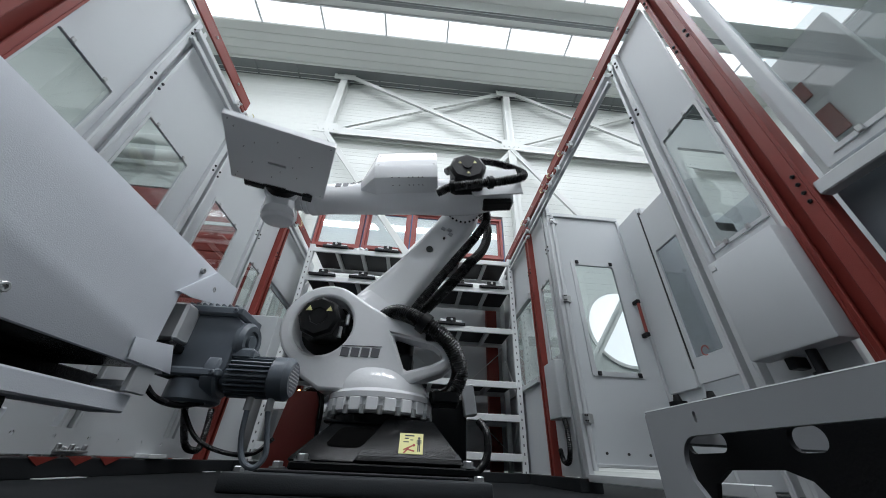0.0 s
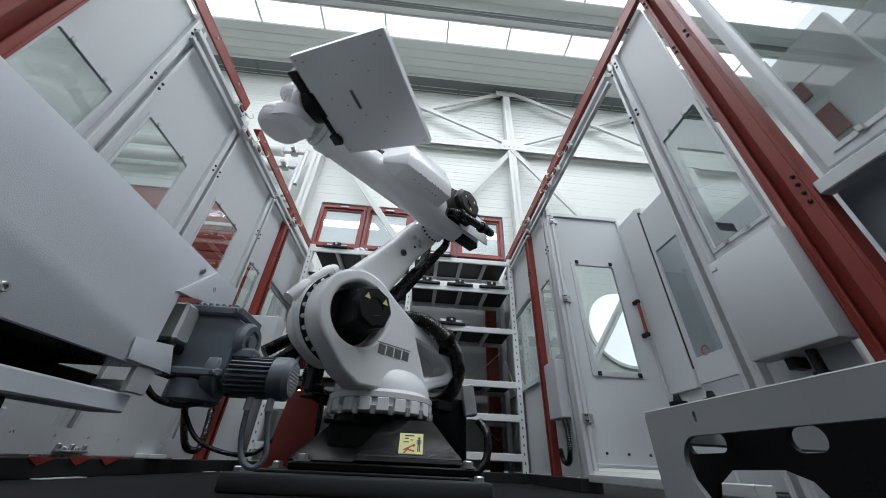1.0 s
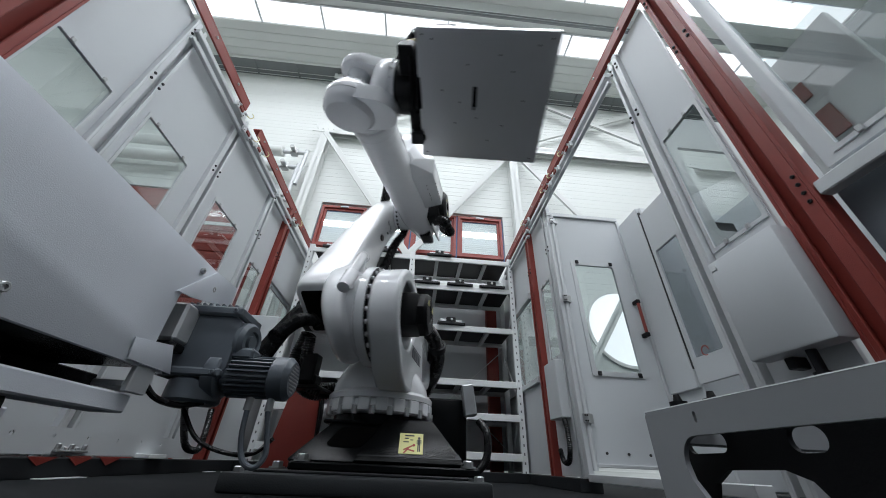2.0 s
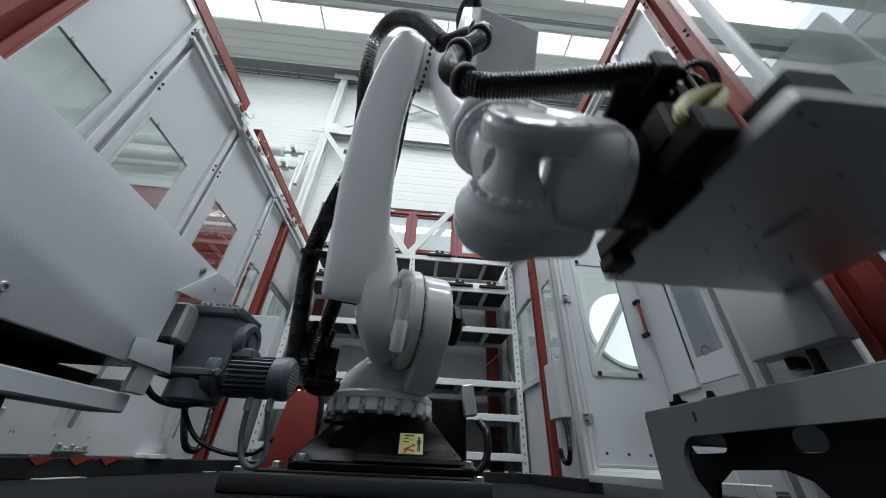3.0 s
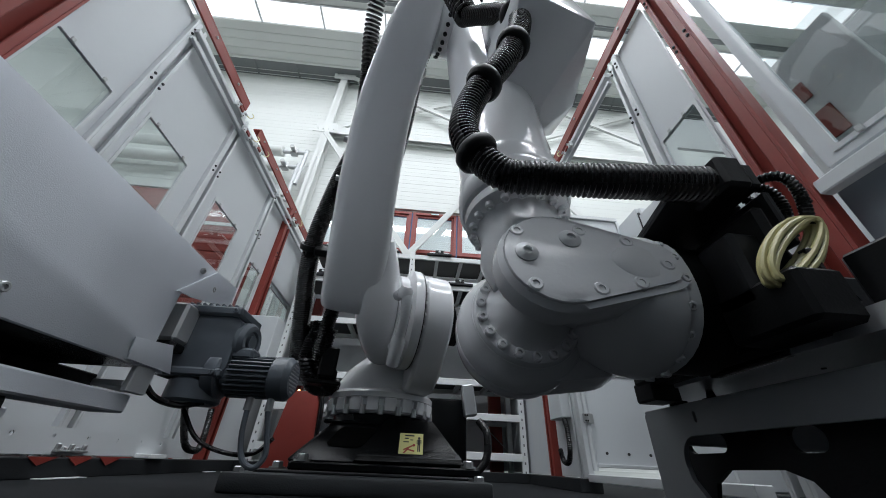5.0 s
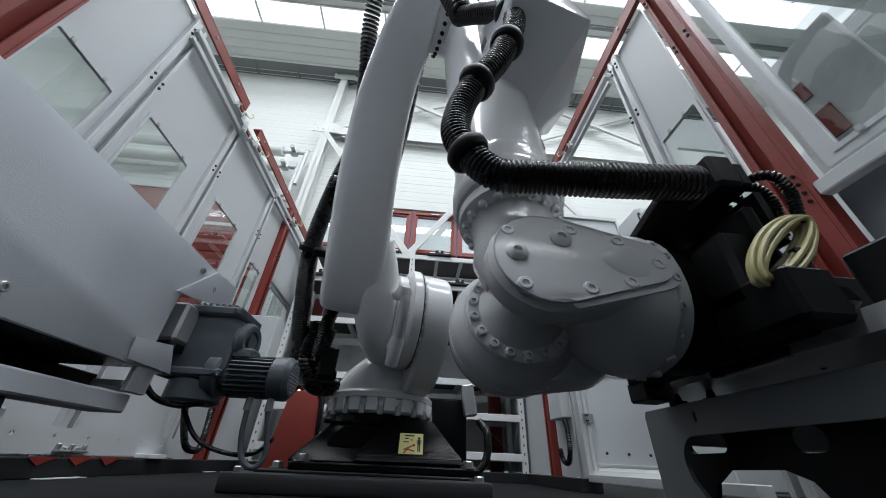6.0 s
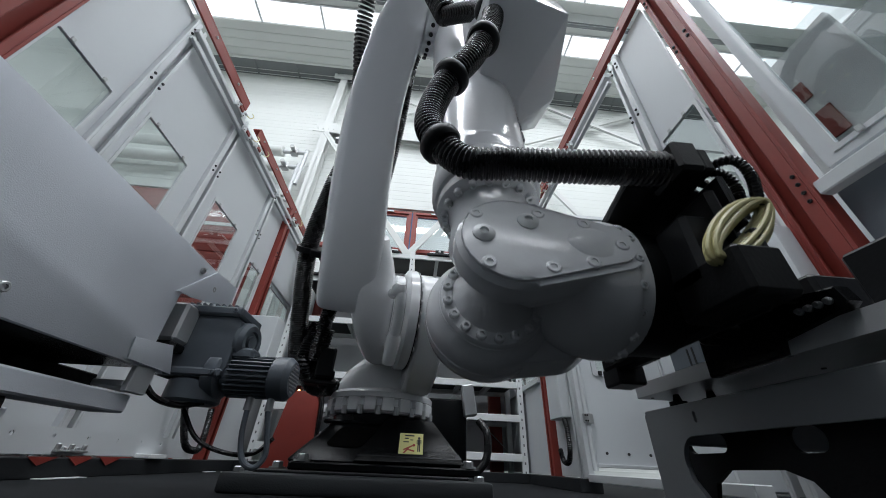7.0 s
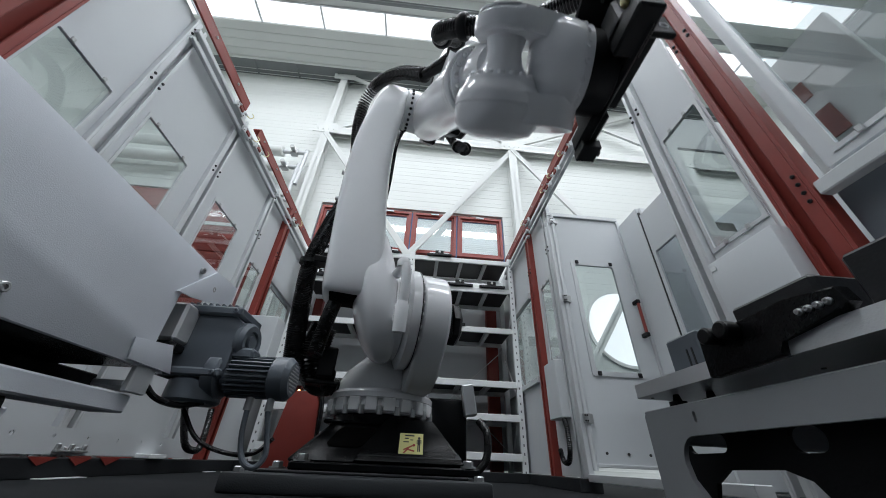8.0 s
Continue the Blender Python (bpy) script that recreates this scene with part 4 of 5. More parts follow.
    plug = lathe(B(), [(0, .0), (.018, .0), (.018, .003), (.015, .005), (.007, .008), (.007, .003), (0, .003)], None, 20)
    each("oil_plug", plug, M_SHELF, hand, [Matrix.Translation((.025, .035, .127)), Matrix.Translation((-.05, -.0, .127))])
    each("cap_slot", box(B(), .1185, .1237, -.02, .02, -.131, -.121, .001), M_INK, hand, [pose(0, 0, 0, 0, 0, 40 * k) for k in range(9)])
    made["tool_head"] = hand

    # gripper; origin in the wrist centre, x out of the flange, z up from the pallet
    b = B()
    cyl(b, (.215, 0, 0), (.295, 0, 0), .114, seg=36, bev=.005)
    box(b, .293, .312, -.19, .17, -.105, .10, .008)
    grip = part("gripper", b, M_PLASTIC, robot, "black pallet gripper with couplings")
    b = B()
    prism(b, [(.312, -.03), (.372, -.03), (.372, .03), (.352, .085), (.312, .10)], -.08, .15, SIDE, bev=.006)
    part("gripper_body", b, M_PLASTIC, grip)
    b = B()
    box(b, .28, .332, .06, .205, -.10, -.035, .008)
    part("gripper_jaw", b, M_PLASTIC, grip)
    b = B()
    box(b, .25, .318, -.222, -.10, -.10, -.03, .006)
    part("gripper_jaw", b, M_PLASTIC, grip)
    b = B()
    box(b, .32, .392, -.158, -.142, -.075, .02, .004)
    part("side_plate", b, M_PLASTIC, grip)
    b = B()
    box(b, .30, .332, .09, .18, -.035, .04, .006)
    part("lock_cylinder", b, M_DARK, grip)
    b = B()
    box(b, .25, .31, -.17, -.10, -.06, .06, .008)
    part("lock_cylinder", b, M_DARK, grip)
    b = B()
    box(b, .31, .318, .0, .13, -.02, .075, .003)
    part("valve_block", b, M_CABLE, grip, "yellowish valve block")
    b = B()
    box(b, .20, .34, -.17, -.04, .098, .112, .003, pose(0, 0, 0, -14, 0, 0))
    box(b, .325, .337, -.19, -.05, .03, .13, .003)
    part("hose_mount", b, M_DARK, grip, "dark speckled metal hose mount")
    b = B()
    box(b, .255, .30, -.205, -.13, .125, .19, .006)
    box(b, .30, .32, -.20, -.14, .13, .18, .004)
    part("hose_connector", b, M_PLASTIC, grip)
    for k in range(4):
        b = B()
        y = -.205 + k * .028
        tube(b, [(.318, -.17 + .01 * k, .155), (.345, y, .15), (.365, y, .12), (.36, y + .01, .06)], .009, 10, ribs=.002, pitch=.006)
        part("gripper_hose", b, M_RUBBER, grip)
    for k in range(8):
        b = B()
        ma, mi = .074 + .003 * (k % 4), .010 + .0030 * k
        tube(b, [(.305 + .74 * ma * math.cos(a) - .67 * mi * math.sin(a), -.190 - .007 * (k % 3), .012 + .67 * ma * math.cos(a) + .74 * mi * math.sin(a)) for a in [2 * math.pi * j / 14 + .2 + .1 * k for j in range(15)]], .0044, 8)
        part("cable_loop", b, M_CABLE, grip, "coiled yellowish cable")
    b = B()
    box(b, .312, .324, -.206, -.18, -.03, .012, .003)
    part("cable_tie", b, M_INK, grip)
    b = B()
    box(b, .285, .345, .15, .215, -.13, -.09, .004)
    cyl(b, (.345, .185, -.11), (.352, .185, -.11), .014, seg=16)
    part("sensor", b, M_DARK, grip, "dark sensor block with a lens")
    b = B()
    lathe(b, [(.0095, 0), (.012, 0), (.012, .0015), (.0095, .0015)], aim((.368, -.158, -.035), (.368, -1, -.035)), 24)
    part("round_label", b, M_RAIL, grip, "small ring-shaped mark")
    made["gripper"] = grip

    # tool hose: rigid pieces that follow the arm
    pieces = []
    for k in range(HOSE_N + ARC_N):
        b = B()
        rad, h = (.0305, HOSE_HALF) if k < HOSE_N else (.042, ARC_HALF)
        lathe(b, [(0, -h), (rad - .0035, -h), (rad - .0032, -h * .7), (rad - .0004, -h * .3), (rad, 0), (rad - .0004, h * .3), (rad - .0032, h * .7), (rad - .0035, h), (0, h)], None, 20)
        pieces.append(part("tool_hose", b, M_RUBBER, robot, "black corrugated hose piece"))
    made["hose"] = pieces
    rings = []
    for k in range(4):
        b = B()
        lathe(b, [(.028, -.016), (.036, -.015), (.041, -.009), (.042, .0), (.041, .009), (.036, .015), (.028, .016)], None, 24)
        rings.append(part("hose_ring", b, M_PLASTIC, robot))
    made["rings"] = rings
    return made


HOSE_N, HOSE_HALF, ARC_N, ARC_HALF = 150, 0.0048, 60, 0.0062


def build_pallet():
    """Origin in the wrist centre of the robot that holds it; x away from the robot, z up."""
    pallet = thing("machining_pallet", "square ground steel machining pallet carrying a dark vise", "pallet")
    b = B()
    prism(b, slot(.62, 0, .572, .579, .010), -.105, -.076, None, holes=[slot(.585, -.02, .020, .105, .006)])
    plate = part("pallet_plate", b, M_PALLET, pallet, "ground steel pallet plate with a slot")
    # black sheet added behind the slot to stand for its shade
    b = B()
    box(b, .56, .61, -.09, .05, -.0775, -.0755, 0)
    part("slot_shade", b, M_HOLE_SHADE, plate, "black sheet for the shade in the slot")
    spots = ((.36, .265), (.875, .265), (.36, -.265), (.875, -.265), (.50, .1), (.55, -.16), (.72, .1), (.74, -.14), (.52, .0), (.80, -.02), (.66, .18), (.68, -.2), (.44, -.05), (.60, .07), (.40, -.25), (.83, -.24))
    each("plate_hole", cyl(B(), (0, 0, -.0015), (0, 0, .0015), .0036, seg=10), M_INK, plate, [Matrix.Translation((x, y, -.105)) for x, y in spots])
    b = B()
    box(b, .395, .62, -.135, .018, -.076, .018, .006)
    part("vise_body", b, M_DARK, pallet, "dark steel vise body")
    b = B()
    box(b, .395, .49, -.272, -.178, -.076, .02, .005)
    part("clamping_block", b, M_DARK, pallet, "dark steel clamping block")
    b = B()
    box(b, .395, .49, .115, .215, -.076, .014, .005)
    part("clamping_block", b, M_MOTOR, pallet, "grey clamping block")
    each("block_slot", box(B(), .3935, .397, -.002, .002, -.06, -.02, 0), M_INK, pallet, [pose(0, .14, 0), pose(0, .155, 0)])
    b = B()
    prism(b, [(.04, -.108), (.035, -.040), (-.10, -.040), (-.11, -.034), (-.14, -.034), (-.15, -.040), (-.20, -.044), (-.205, -.066), (-.195, -.074), (-.105, -.086), (-.10, -.105)], .322, .345, AX_X, bev=.003)
    beam_ = part("coupling_bar", b, M_BLACK, pallet, "black coupling bar along the pallet edge")
    each("knob", cyl(B(), (0, 0, 0), (0, 0, .028), .015, seg=18, bev=.003), M_PLASTIC, beam_, [aim((.322, y, -.05), (0, y, -.05)) for y in (-.008, -.043)])
    each("coupling_nipple", lathe(B(), [(0, 0), (.0052, 0), (.0052, .003), (.0034, .004), (.0034, .007), (.0016, .007), (.0016, .005), (0, .005)], None, 14), M_BOLT, beam_, [aim((.322, -.150 - k * .0125, -.060), (0, -.150 - k * .0125, -.060)) for k in range(4)])
    return pallet


# wrist centre, heading and pitch of the tool over time
PATH = [
    (0.0, -1.153, 2.083, 1.802, -69.5, -5.5, 3.5),
    (0.5, -1.084, 1.655, 1.807, -48.8, -9.0, -2.7),
    (1.0, -0.906, 1.338, 1.927, -25.6, -12.9, -6.8),
    (1.5, -0.701, 1.194, 1.886, -13.7, -10.1, -13.3),
    (1.7, -0.618, 1.141, 1.851, -10.7, -8.6, -11.9),
    (2.8, 0.170, 0.530, 0.800, 0, 0, 0),
    (3.0, 0.190, 0.530, 0.690, 0, 0, 0),
    (3.1, 0.195, 0.530, 0.570, 0, 0, 0),
    (3.2, 0.195, 0.535, 0.480, 0, 0, 0),
    (3.3, 0.200, 0.540, 0.435, 0, 0, 0),
    (3.5, 0.200, 0.540, 0.402, 0, 0, 0),
    (3.7, 0.203, 0.540, 0.388, 0, 0, 0),
    (4.1, 0.203, 0.540, 0.373, 0, 0, 0),
    (4.5, 0.203, 0.540, 0.372, 0, 0, 0),
    (5.8, 0.203, 0.540, 0.372, 0, 0, 0),
    (6.0, 0.188, 0.540, 0.372, 0, 0, 0),
    (6.5, 0.155, 0.540, 0.372, 0, 0, 0),
    (6.8, 0.145, 0.540, 0.374, 0, 0, 0),
    (7.0, 0.138, 0.540, 0.400, 0, 0, 0),
    (7.1, 0.138, 0.540, 0.420, 0, 0, 0),
    (7.2, 0.138, 0.540, 0.470, 0, 0, 0),
    (7.3, 0.142, 0.540, 0.520, 0, 0, 0),
    (7.4, 0.150, 0.540, 0.605, 0, 0, 0),
    (7.5, 0.157, 0.538, 0.714, 0, 0, 0),
    (7.7, 0.168, 0.525, 0.915, 0, 0, 0),
    (8.0, 0.180, 0.504, 1.093, 0, 0, 0),
]
RELEASE = 6.0


def tool_state(t):
    """Smooth value of every column of PATH at t."""
    ts = [r[0] for r in PATH]
    t = min(max(t, ts[0]), ts[-1])
    k = max(0, min(len(ts) - 2, int(np.searchsorted(ts, t, "right")) - 1))
    u = (t - ts[k]) / (ts[k + 1] - ts[k])
    out = []
    for c in range(1, 7):
        v = [r[c] for r in PATH]

        def slope(i):
            if i == 0:
                return (v[1] - v[0]) / (ts[1] - ts[0])
            if i == len(ts) - 1:
                return (v[-1] - v[-2]) / (ts[-1] - ts[-2])
            a, b = (v[i] - v[i - 1]) / (ts[i] - ts[i - 1]), (v[i + 1] - v[i]) / (ts[i + 1] - ts[i])
            return 0.0 if a * b <= 0 else 2 * a * b / (a + b)

        h = ts[k + 1] - ts[k]
        out.append((2 * u**3 - 3 * u**2 + 1) * v[k] + (u**3 - 2 * u**2 + u) * h * slope(k) + (-2 * u**3 + 3 * u**2) * v[k + 1] + (u**3 - u**2) * h * slope(k + 1))
    return out


def frame_of(origin, x, z):
    x = x.normalized()
    z = (z - z.dot(x) * x).normalized()
    y = z.cross(x)
    return Matrix(((x.x, y.x, z.x, origin.x), (x.y, y.y, z.y, origin.y), (x.z, y.z, z.z, origin.z), (0, 0, 0, 1)))


def robot_pose(t):
    """Poses of the moving parts in the robot's space, by the two-link geometry of the arm."""
    wx, wy, wz, az, el, tilt = tool_state(t)
    w = Vector((wx, wy, wz)) - BASE
    th = math.atan2(w.y, w.x)
    f, up = Vector((math.cos(th), math.sin(th), 0)), Vector((0, 0, 1))
    a2 = 0.35 * f + 0.675 * up
    r, h = (w - a2).dot(f), (w - a2).z
    dist = math.hypot(r, h)
    c = (ARM**2 + dist**2 - FOREARM**2) / (2 * ARM * dist)
    bend = math.acos(max(-1, min(1, c)))
    ang = math.atan2(h, r) + bend
    link = math.cos(ang) * f + math.sin(ang) * up
    a3 = a2 + ARM * link
    d = (w - a3).normalized()
    e = Vector((math.cos(radians(az)) * math.cos(radians(el)), math.sin(radians(az)) * math.cos(radians(el)), math.sin(radians(el))))
    g = d.cross(e).normalized()
    left = up.cross(f)
    n = d.cross(left)
    return {
        "column": frame_of(Vector(), f, up),
        "link_arm": frame_of(a2, left.cross(link), link),
        "forearm": frame_of(a3, d, n),
        "wrist": frame_of(w, d, g),
        "tool_head": frame_of(w, e, g),
        "gripper": frame_of(w, e, up) @ pose(0, 0, 0, tilt, 0, 0),
    }


def hose_line(p):
    """Curve of the tool hose from the elbow over the forearm to the gripper."""
    fo, wr, he, gr = p["forearm"], p["wrist"], p["tool_head"], p["gripper"]
    pts = [fo @ Vector((.43, -.13, .15)), fo @ Vector((.56, -.05, .22)), fo @ Vector((.70, -.03, .245)), fo @ Vector((0.905, -.08, .205)), fo @ Vector((1.02, -.14, .16)),
           fo @ Vector((1.11, -.168, .13)), fo @ Vector((1.19, -.165, .12)), fo @ Vector((1.27, -.105, .125)), he @ Vector((.0, .155, .155)), he @ Vector((.09, .14, .17)), gr @ Vector((.265, -.17, .155))]
    return soft_curve(pts)


def arc_line(p):
    """Curve of the hose that arches from the link arm over to the forearm."""
    ar, fo = p["link_arm"], p["forearm"]
    pts = [ar @ Vector((-.26, -.44, 1.18)), ar @ Vector((-.26, -.47, 1.38)), ar @ Vector((-.18, -.46, 1.57)), ar @ Vector((-.03, -.38, 1.63)), (ar @ Vector((.12, -.26, 1.60))).lerp(fo @ Vector((.25, -.25, .16)), .5), fo @ Vector((.43, -.13, .15))]
    return soft_curve(pts)


def soft_curve(pts):
    out = []
    for k in range(len(pts) - 1):
        a, b = pts[k], pts[k + 1]
        ta = (b - pts[max(k - 1, 0)]) * 0.5
        tb = (pts[min(k + 2, len(pts) - 1)] - a) * 0.5
        for s in range(12):
            u = s / 12
            out.append((2 * u**3 - 3 * u**2 + 1) * a + (u**3 - 2 * u**2 + u) * ta + (-2 * u**3 + 3 * u**2) * b + (u**3 - u**2) * tb)
    out.append(pts[-1])
    return out


def along(line, s):
    """Point and direction at the share s of a curve's length."""
    lens = [(b - a).length for a, b in zip(line, line[1:])]
    want = s * sum(lens)
    for k, ln in enumerate(lens):
        if want <= ln or k == len(lens) - 1:
            return line[k].lerp(line[k + 1], min(1.0, want / ln)), (line[min(k + 2, len(line) - 1)] - line[max(k - 1, 0)]).normalized()
        want -= ln


def motions():
    times = [k / 10 for k in range(81)]
    rows = {k: [] for k in ("column", "link_arm", "forearm", "wrist", "tool_head", "gripper")}
    hose = [[] for _ in ROBOT["hose"]]
    rings = [[] for _ in ROBOT["rings"]]
    held = []
    rest = Matrix.Translation(BASE) @ robot_pose(RELEASE - 0.2)["gripper"]
    for t in times:
        p = robot_pose(t)
        for k in rows:
            rows[k].append((t, p[k]))
        held.append((t, Matrix.Translation(BASE) @ p["gripper"] if t < RELEASE - 0.2 else rest))
        line = hose_line(p)
        up = p["forearm"].to_3x3() @ Vector((0, 1, 0))
        arc = arc_line(p)
        for k in range(len(hose)):
            q, way = along(line, (k + 0.5) / HOSE_N) if k < HOSE_N else along(arc, (k - HOSE_N + 0.5) / ARC_N)
            side = (up - up.dot(way) * way).normalized()
            hose[k].append((t, frame_of(q, side, way)))
        for k, s in enumerate((0.18, 0.36, 0.50, 0.68)):
            q, way = along(line, s)
            side = (up - up.dot(way) * way).normalized()
            rings[k].append((t, frame_of(q, side, way)))
    for k in rows:
        walk(ROBOT[k], rows[k])
    for ob, r in zip(ROBOT["hose"], hose):
        walk(ob, r)
    for ob, r in zip(ROBOT["rings"], rings):
        walk(ob, r)
    walk(PALLET, held)


ROBOT = build_robot()
PALLET = build_pallet()

# ---- things in the cell ----
PEDESTAL = thing("pedestal", "dark grey steel mounting plate bolted under the robot", "pedestal")
b = B()
box(b, BASE.x - .5, BASE.x + .5, BASE.y - .51, BASE.y + .5, 0, .064, .012, seg=2)
part("mounting_plate", b, M_PEDESTAL, PEDESTAL)
b = B()
box(b, BASE.x - .42, BASE.x + .42, BASE.y - .42, BASE.y + .42, .064, .0745, .003)
part("shim_plate", b, M_DARK, PEDESTAL)
each("anchor_bolt", lathe(B(), [(0, 0), (.02, 0), (.02, .014), (.016, .018), (0, .018)], None, 6), M_BOLT, PEDESTAL, [pose(BASE.x + sx * .455, BASE.y + sy * .455, .064) for sx in (-1, 1) for sy in (-1, 1)])


def build_left_station():
    """Loading station beside the camera: long side plate with a gear motor at its end."""
    t = thing("loading_station", "grey sheet-metal loading station with a gear motor drive", "machine")
    b = B()
    prism(b, [(-.6, .29), (1.03, .295), (.945, .36), (.945, .50), (1.08, .635), (-.6, .635)], -.715, -.70, AX_X, bev=.002)
    side = part("side_plate", b, M_STATION, t, "grey powder-coated side plate")
    b = B()
    box(b, -1.25, -.715, -.6, .98, .618, .634, .003)
    box(b, -1.25, -1.23, -.6, 1.0, .25, .634, .003)
    part("top_plate", b, M_STATION, t)
    # black sheets added for the deep shade under the station
    b = B()
    box(b, -1.22, -.722, -.6, .99, .30, .325, .003)
    box(b, -.96, -.94, -.6, 1.12, .235, .30, .003)
    part("underside_shade", b, M_BLACK, t, "black sheets for the shade in the void under the station")
    b = B()
    prism(b, [(.92, .50), (.99, .51), (1.19, .56), (1.19, .638), (1.05, .63)], -.698, -.692, AX_X, bev=.001)
    part("cover_tab", b, M_STATION, side)
    b = B()
    prism(b, [(.88, .30), (1.05, .30), (1.01, .37), (.87, .35)], -.698, -.694, AX_X, bev=.001)
    part("cover_tab", b, M_STATION, side)
    each("plate_bolt", bolt(B(), (0, 0, 0), (0, 0, 1), .010, .008), M_BOLT, side, [aim((-.699, y, z), (0, y, z)) for y, z in ((1.07, .575), (.985, .60), (.56, .335))])
    b = B()
    box(b, -.80, -.715, -.6, .98, .19, .232, .004)
    box(b, -1.2, -1.1, -.6, 1.1, .14, .20, .004)
    part("lower_beam", b, M_STATION, t, "grey steel beam under the station")
    b = B()
    for y in (-.3, .75):
        box(b, -1.2, -1.13, y, y + .07, 0, .3, .003)
    box(b, -.86, -.79, -.4, -.33, 0, .3, .003)
    part("leg", b, M_STATION, t)
    b = B()
    cyl(b, (-.95, .70, .17), (-.76, .70, .17), .045, seg=24)
    part("roller", b, M_RUBBER, t)
    # gear motor
    b = B()
    prism(b, [(-.745, .30), (-.575, .30), (-.56, .33), (-.56, .47), (-.60, .50), (-.725, .50), (-.745, .48)], -1.20, -1.065, AX_Y, bev=.008)
    box(b, -.755, -.565, 1.05, 1.21, .485, .515, .006)
    box(b, -.755, -.565, 1.05, 1.21, .300, .325, .006)
    cyl(b, (-.655, 1.13, .30), (-.655, 1.13, .235), .075, seg=24, bev=.008)
    gear = part("gearbox", b, M_MOTOR, t, "dark grey painted gearbox")
    each("gear_rib", box(B(), -.004, .004, 1.055, 1.205, .512, .523, .002), M_MOTOR, gear, [pose(-.735 + .02 * k, 0, 0) for k in range(8)])
    b = B()
    lathe(b, [(0, 0), (.062, 0), (.062, .014), (.052, .026), (.036, .026), (.034, .018), (.022, .018), (.022, .028), (0, .028)], aim((-.56, 1.12, .42), (0, 1.06, .42)), 28)
    part("output_flange", b, M_MOTOR, gear)
    each("gear_bolt", bolt(B(), (0, 0, 0), (0, 0, 1), .008, .007), M_MOTOR, gear, [aim(p, Vector(p) + Vector((0, -1, 0))) for p in ((-.73, 1.05, .50), (-.585, 1.05, .50), (-.73, 1.05, .312), (-.585, 1.05, .312))]
         + [aim((-.555, 1.12 + .055 * math.cos(a), .42 + .055 * math.sin(a)), (0, 1.12 + .055 * math.cos(a), .42 + .055 * math.sin(a))) for a in (.8, 2.4, 4.0, 5.5)])
    b = B()
    box(b, -.750, -.698, 1.0, 1.10, .385, .50, .008)
    part("shaft_block", b, M_PALLET, t, "bright brushed steel shaft block")
    b = B()
    box(b, -.750, -.698, 1.0, 1.10, .36, .383, .004)
    part("rubber_buffer", b, M_RUBBER, t)
    b = B()
    cyl(b, (-.62, 1.12, .318), (-.575, 1.12, .318), .068, seg=28, bev=.006)
    cyl(b, (-.575, 1.12, .318), (-.40, 1.12, .318), .046, seg=28)
    lathe(b, [(.058, 0), (.063, .004), (.063, .045), (.05, .06), (0, .06)], aim((-.435, 1.12, .318), (-.2, 1.12, .318)), 28)
    box(b, -.575, -.50, 1.075, 1.135, .36, .395, .008)
    motor = part("motor", b, M_MOTOR, t, "dark grey finned electric motor")
    each("cooling_fin", box(B(), -.555, -.435, -.0018, .0018, .044, .061, 0), M_MOTOR, motor, [Matrix.Translation((0, 1.12, .318)) @ Matrix.Rotation(2 * math.pi * k / 26, 4, "X") for k in range(26)])
    b = B()
    for k in range(-4, 5):
        for j in range(-4, 5):
            if k * k + j * j < 18:
                cyl(b, (-.3755, 1.12 + k * .0095, .318 + j * .0095), (-.373, 1.12 + k * .0095, .318 + j * .0095), .0033, seg=6)
    part("fan_grille", b, M_STEEL, motor)
    for x in (-.48, -.42):
        b = B()
        cyl(b, (x, 1.11, .26), (x, 1.11, .225), .011, seg=12)
        part("cable_gland", b, M_BOLT, motor)
    b = B()
    tube(b, [(-.48, 1.11, .24), (-.472, 1.11, .163), (-.45, 1.11, .105), (-.415, 1.11, .088), (-.395, 1.115, .115), (-.403, 1.115, .16), (-.42, 1.11, .225)], .0075, 10)
    part("motor_cable", b, M_MOTOR, motor)
    b = B()
    tube(b, [(-.72, 1.0, .27), (-.69, 1.03, .235), (-.65, 1.08, .225), (-.60, 1.1, .24)], .008, 10)
    tube(b, [(-.66, 1.12, .22), (-.60, 1.13, .15), (-.52, 1.14, .12), (-.44, 1.14, .12), (-.40, 1.16, .16)], .006, 10)
    part("supply_cable", b, M_RUBBER, t)
    b = B()
    box(b, -.79, -.715, .93, 1.04, .245, .26, .002)
    box(b, -.715, -.70, .93, 1.0, .235, .30, .002)
    part("bracket", b, M_RAIL, t)
    return t


build_left_station()


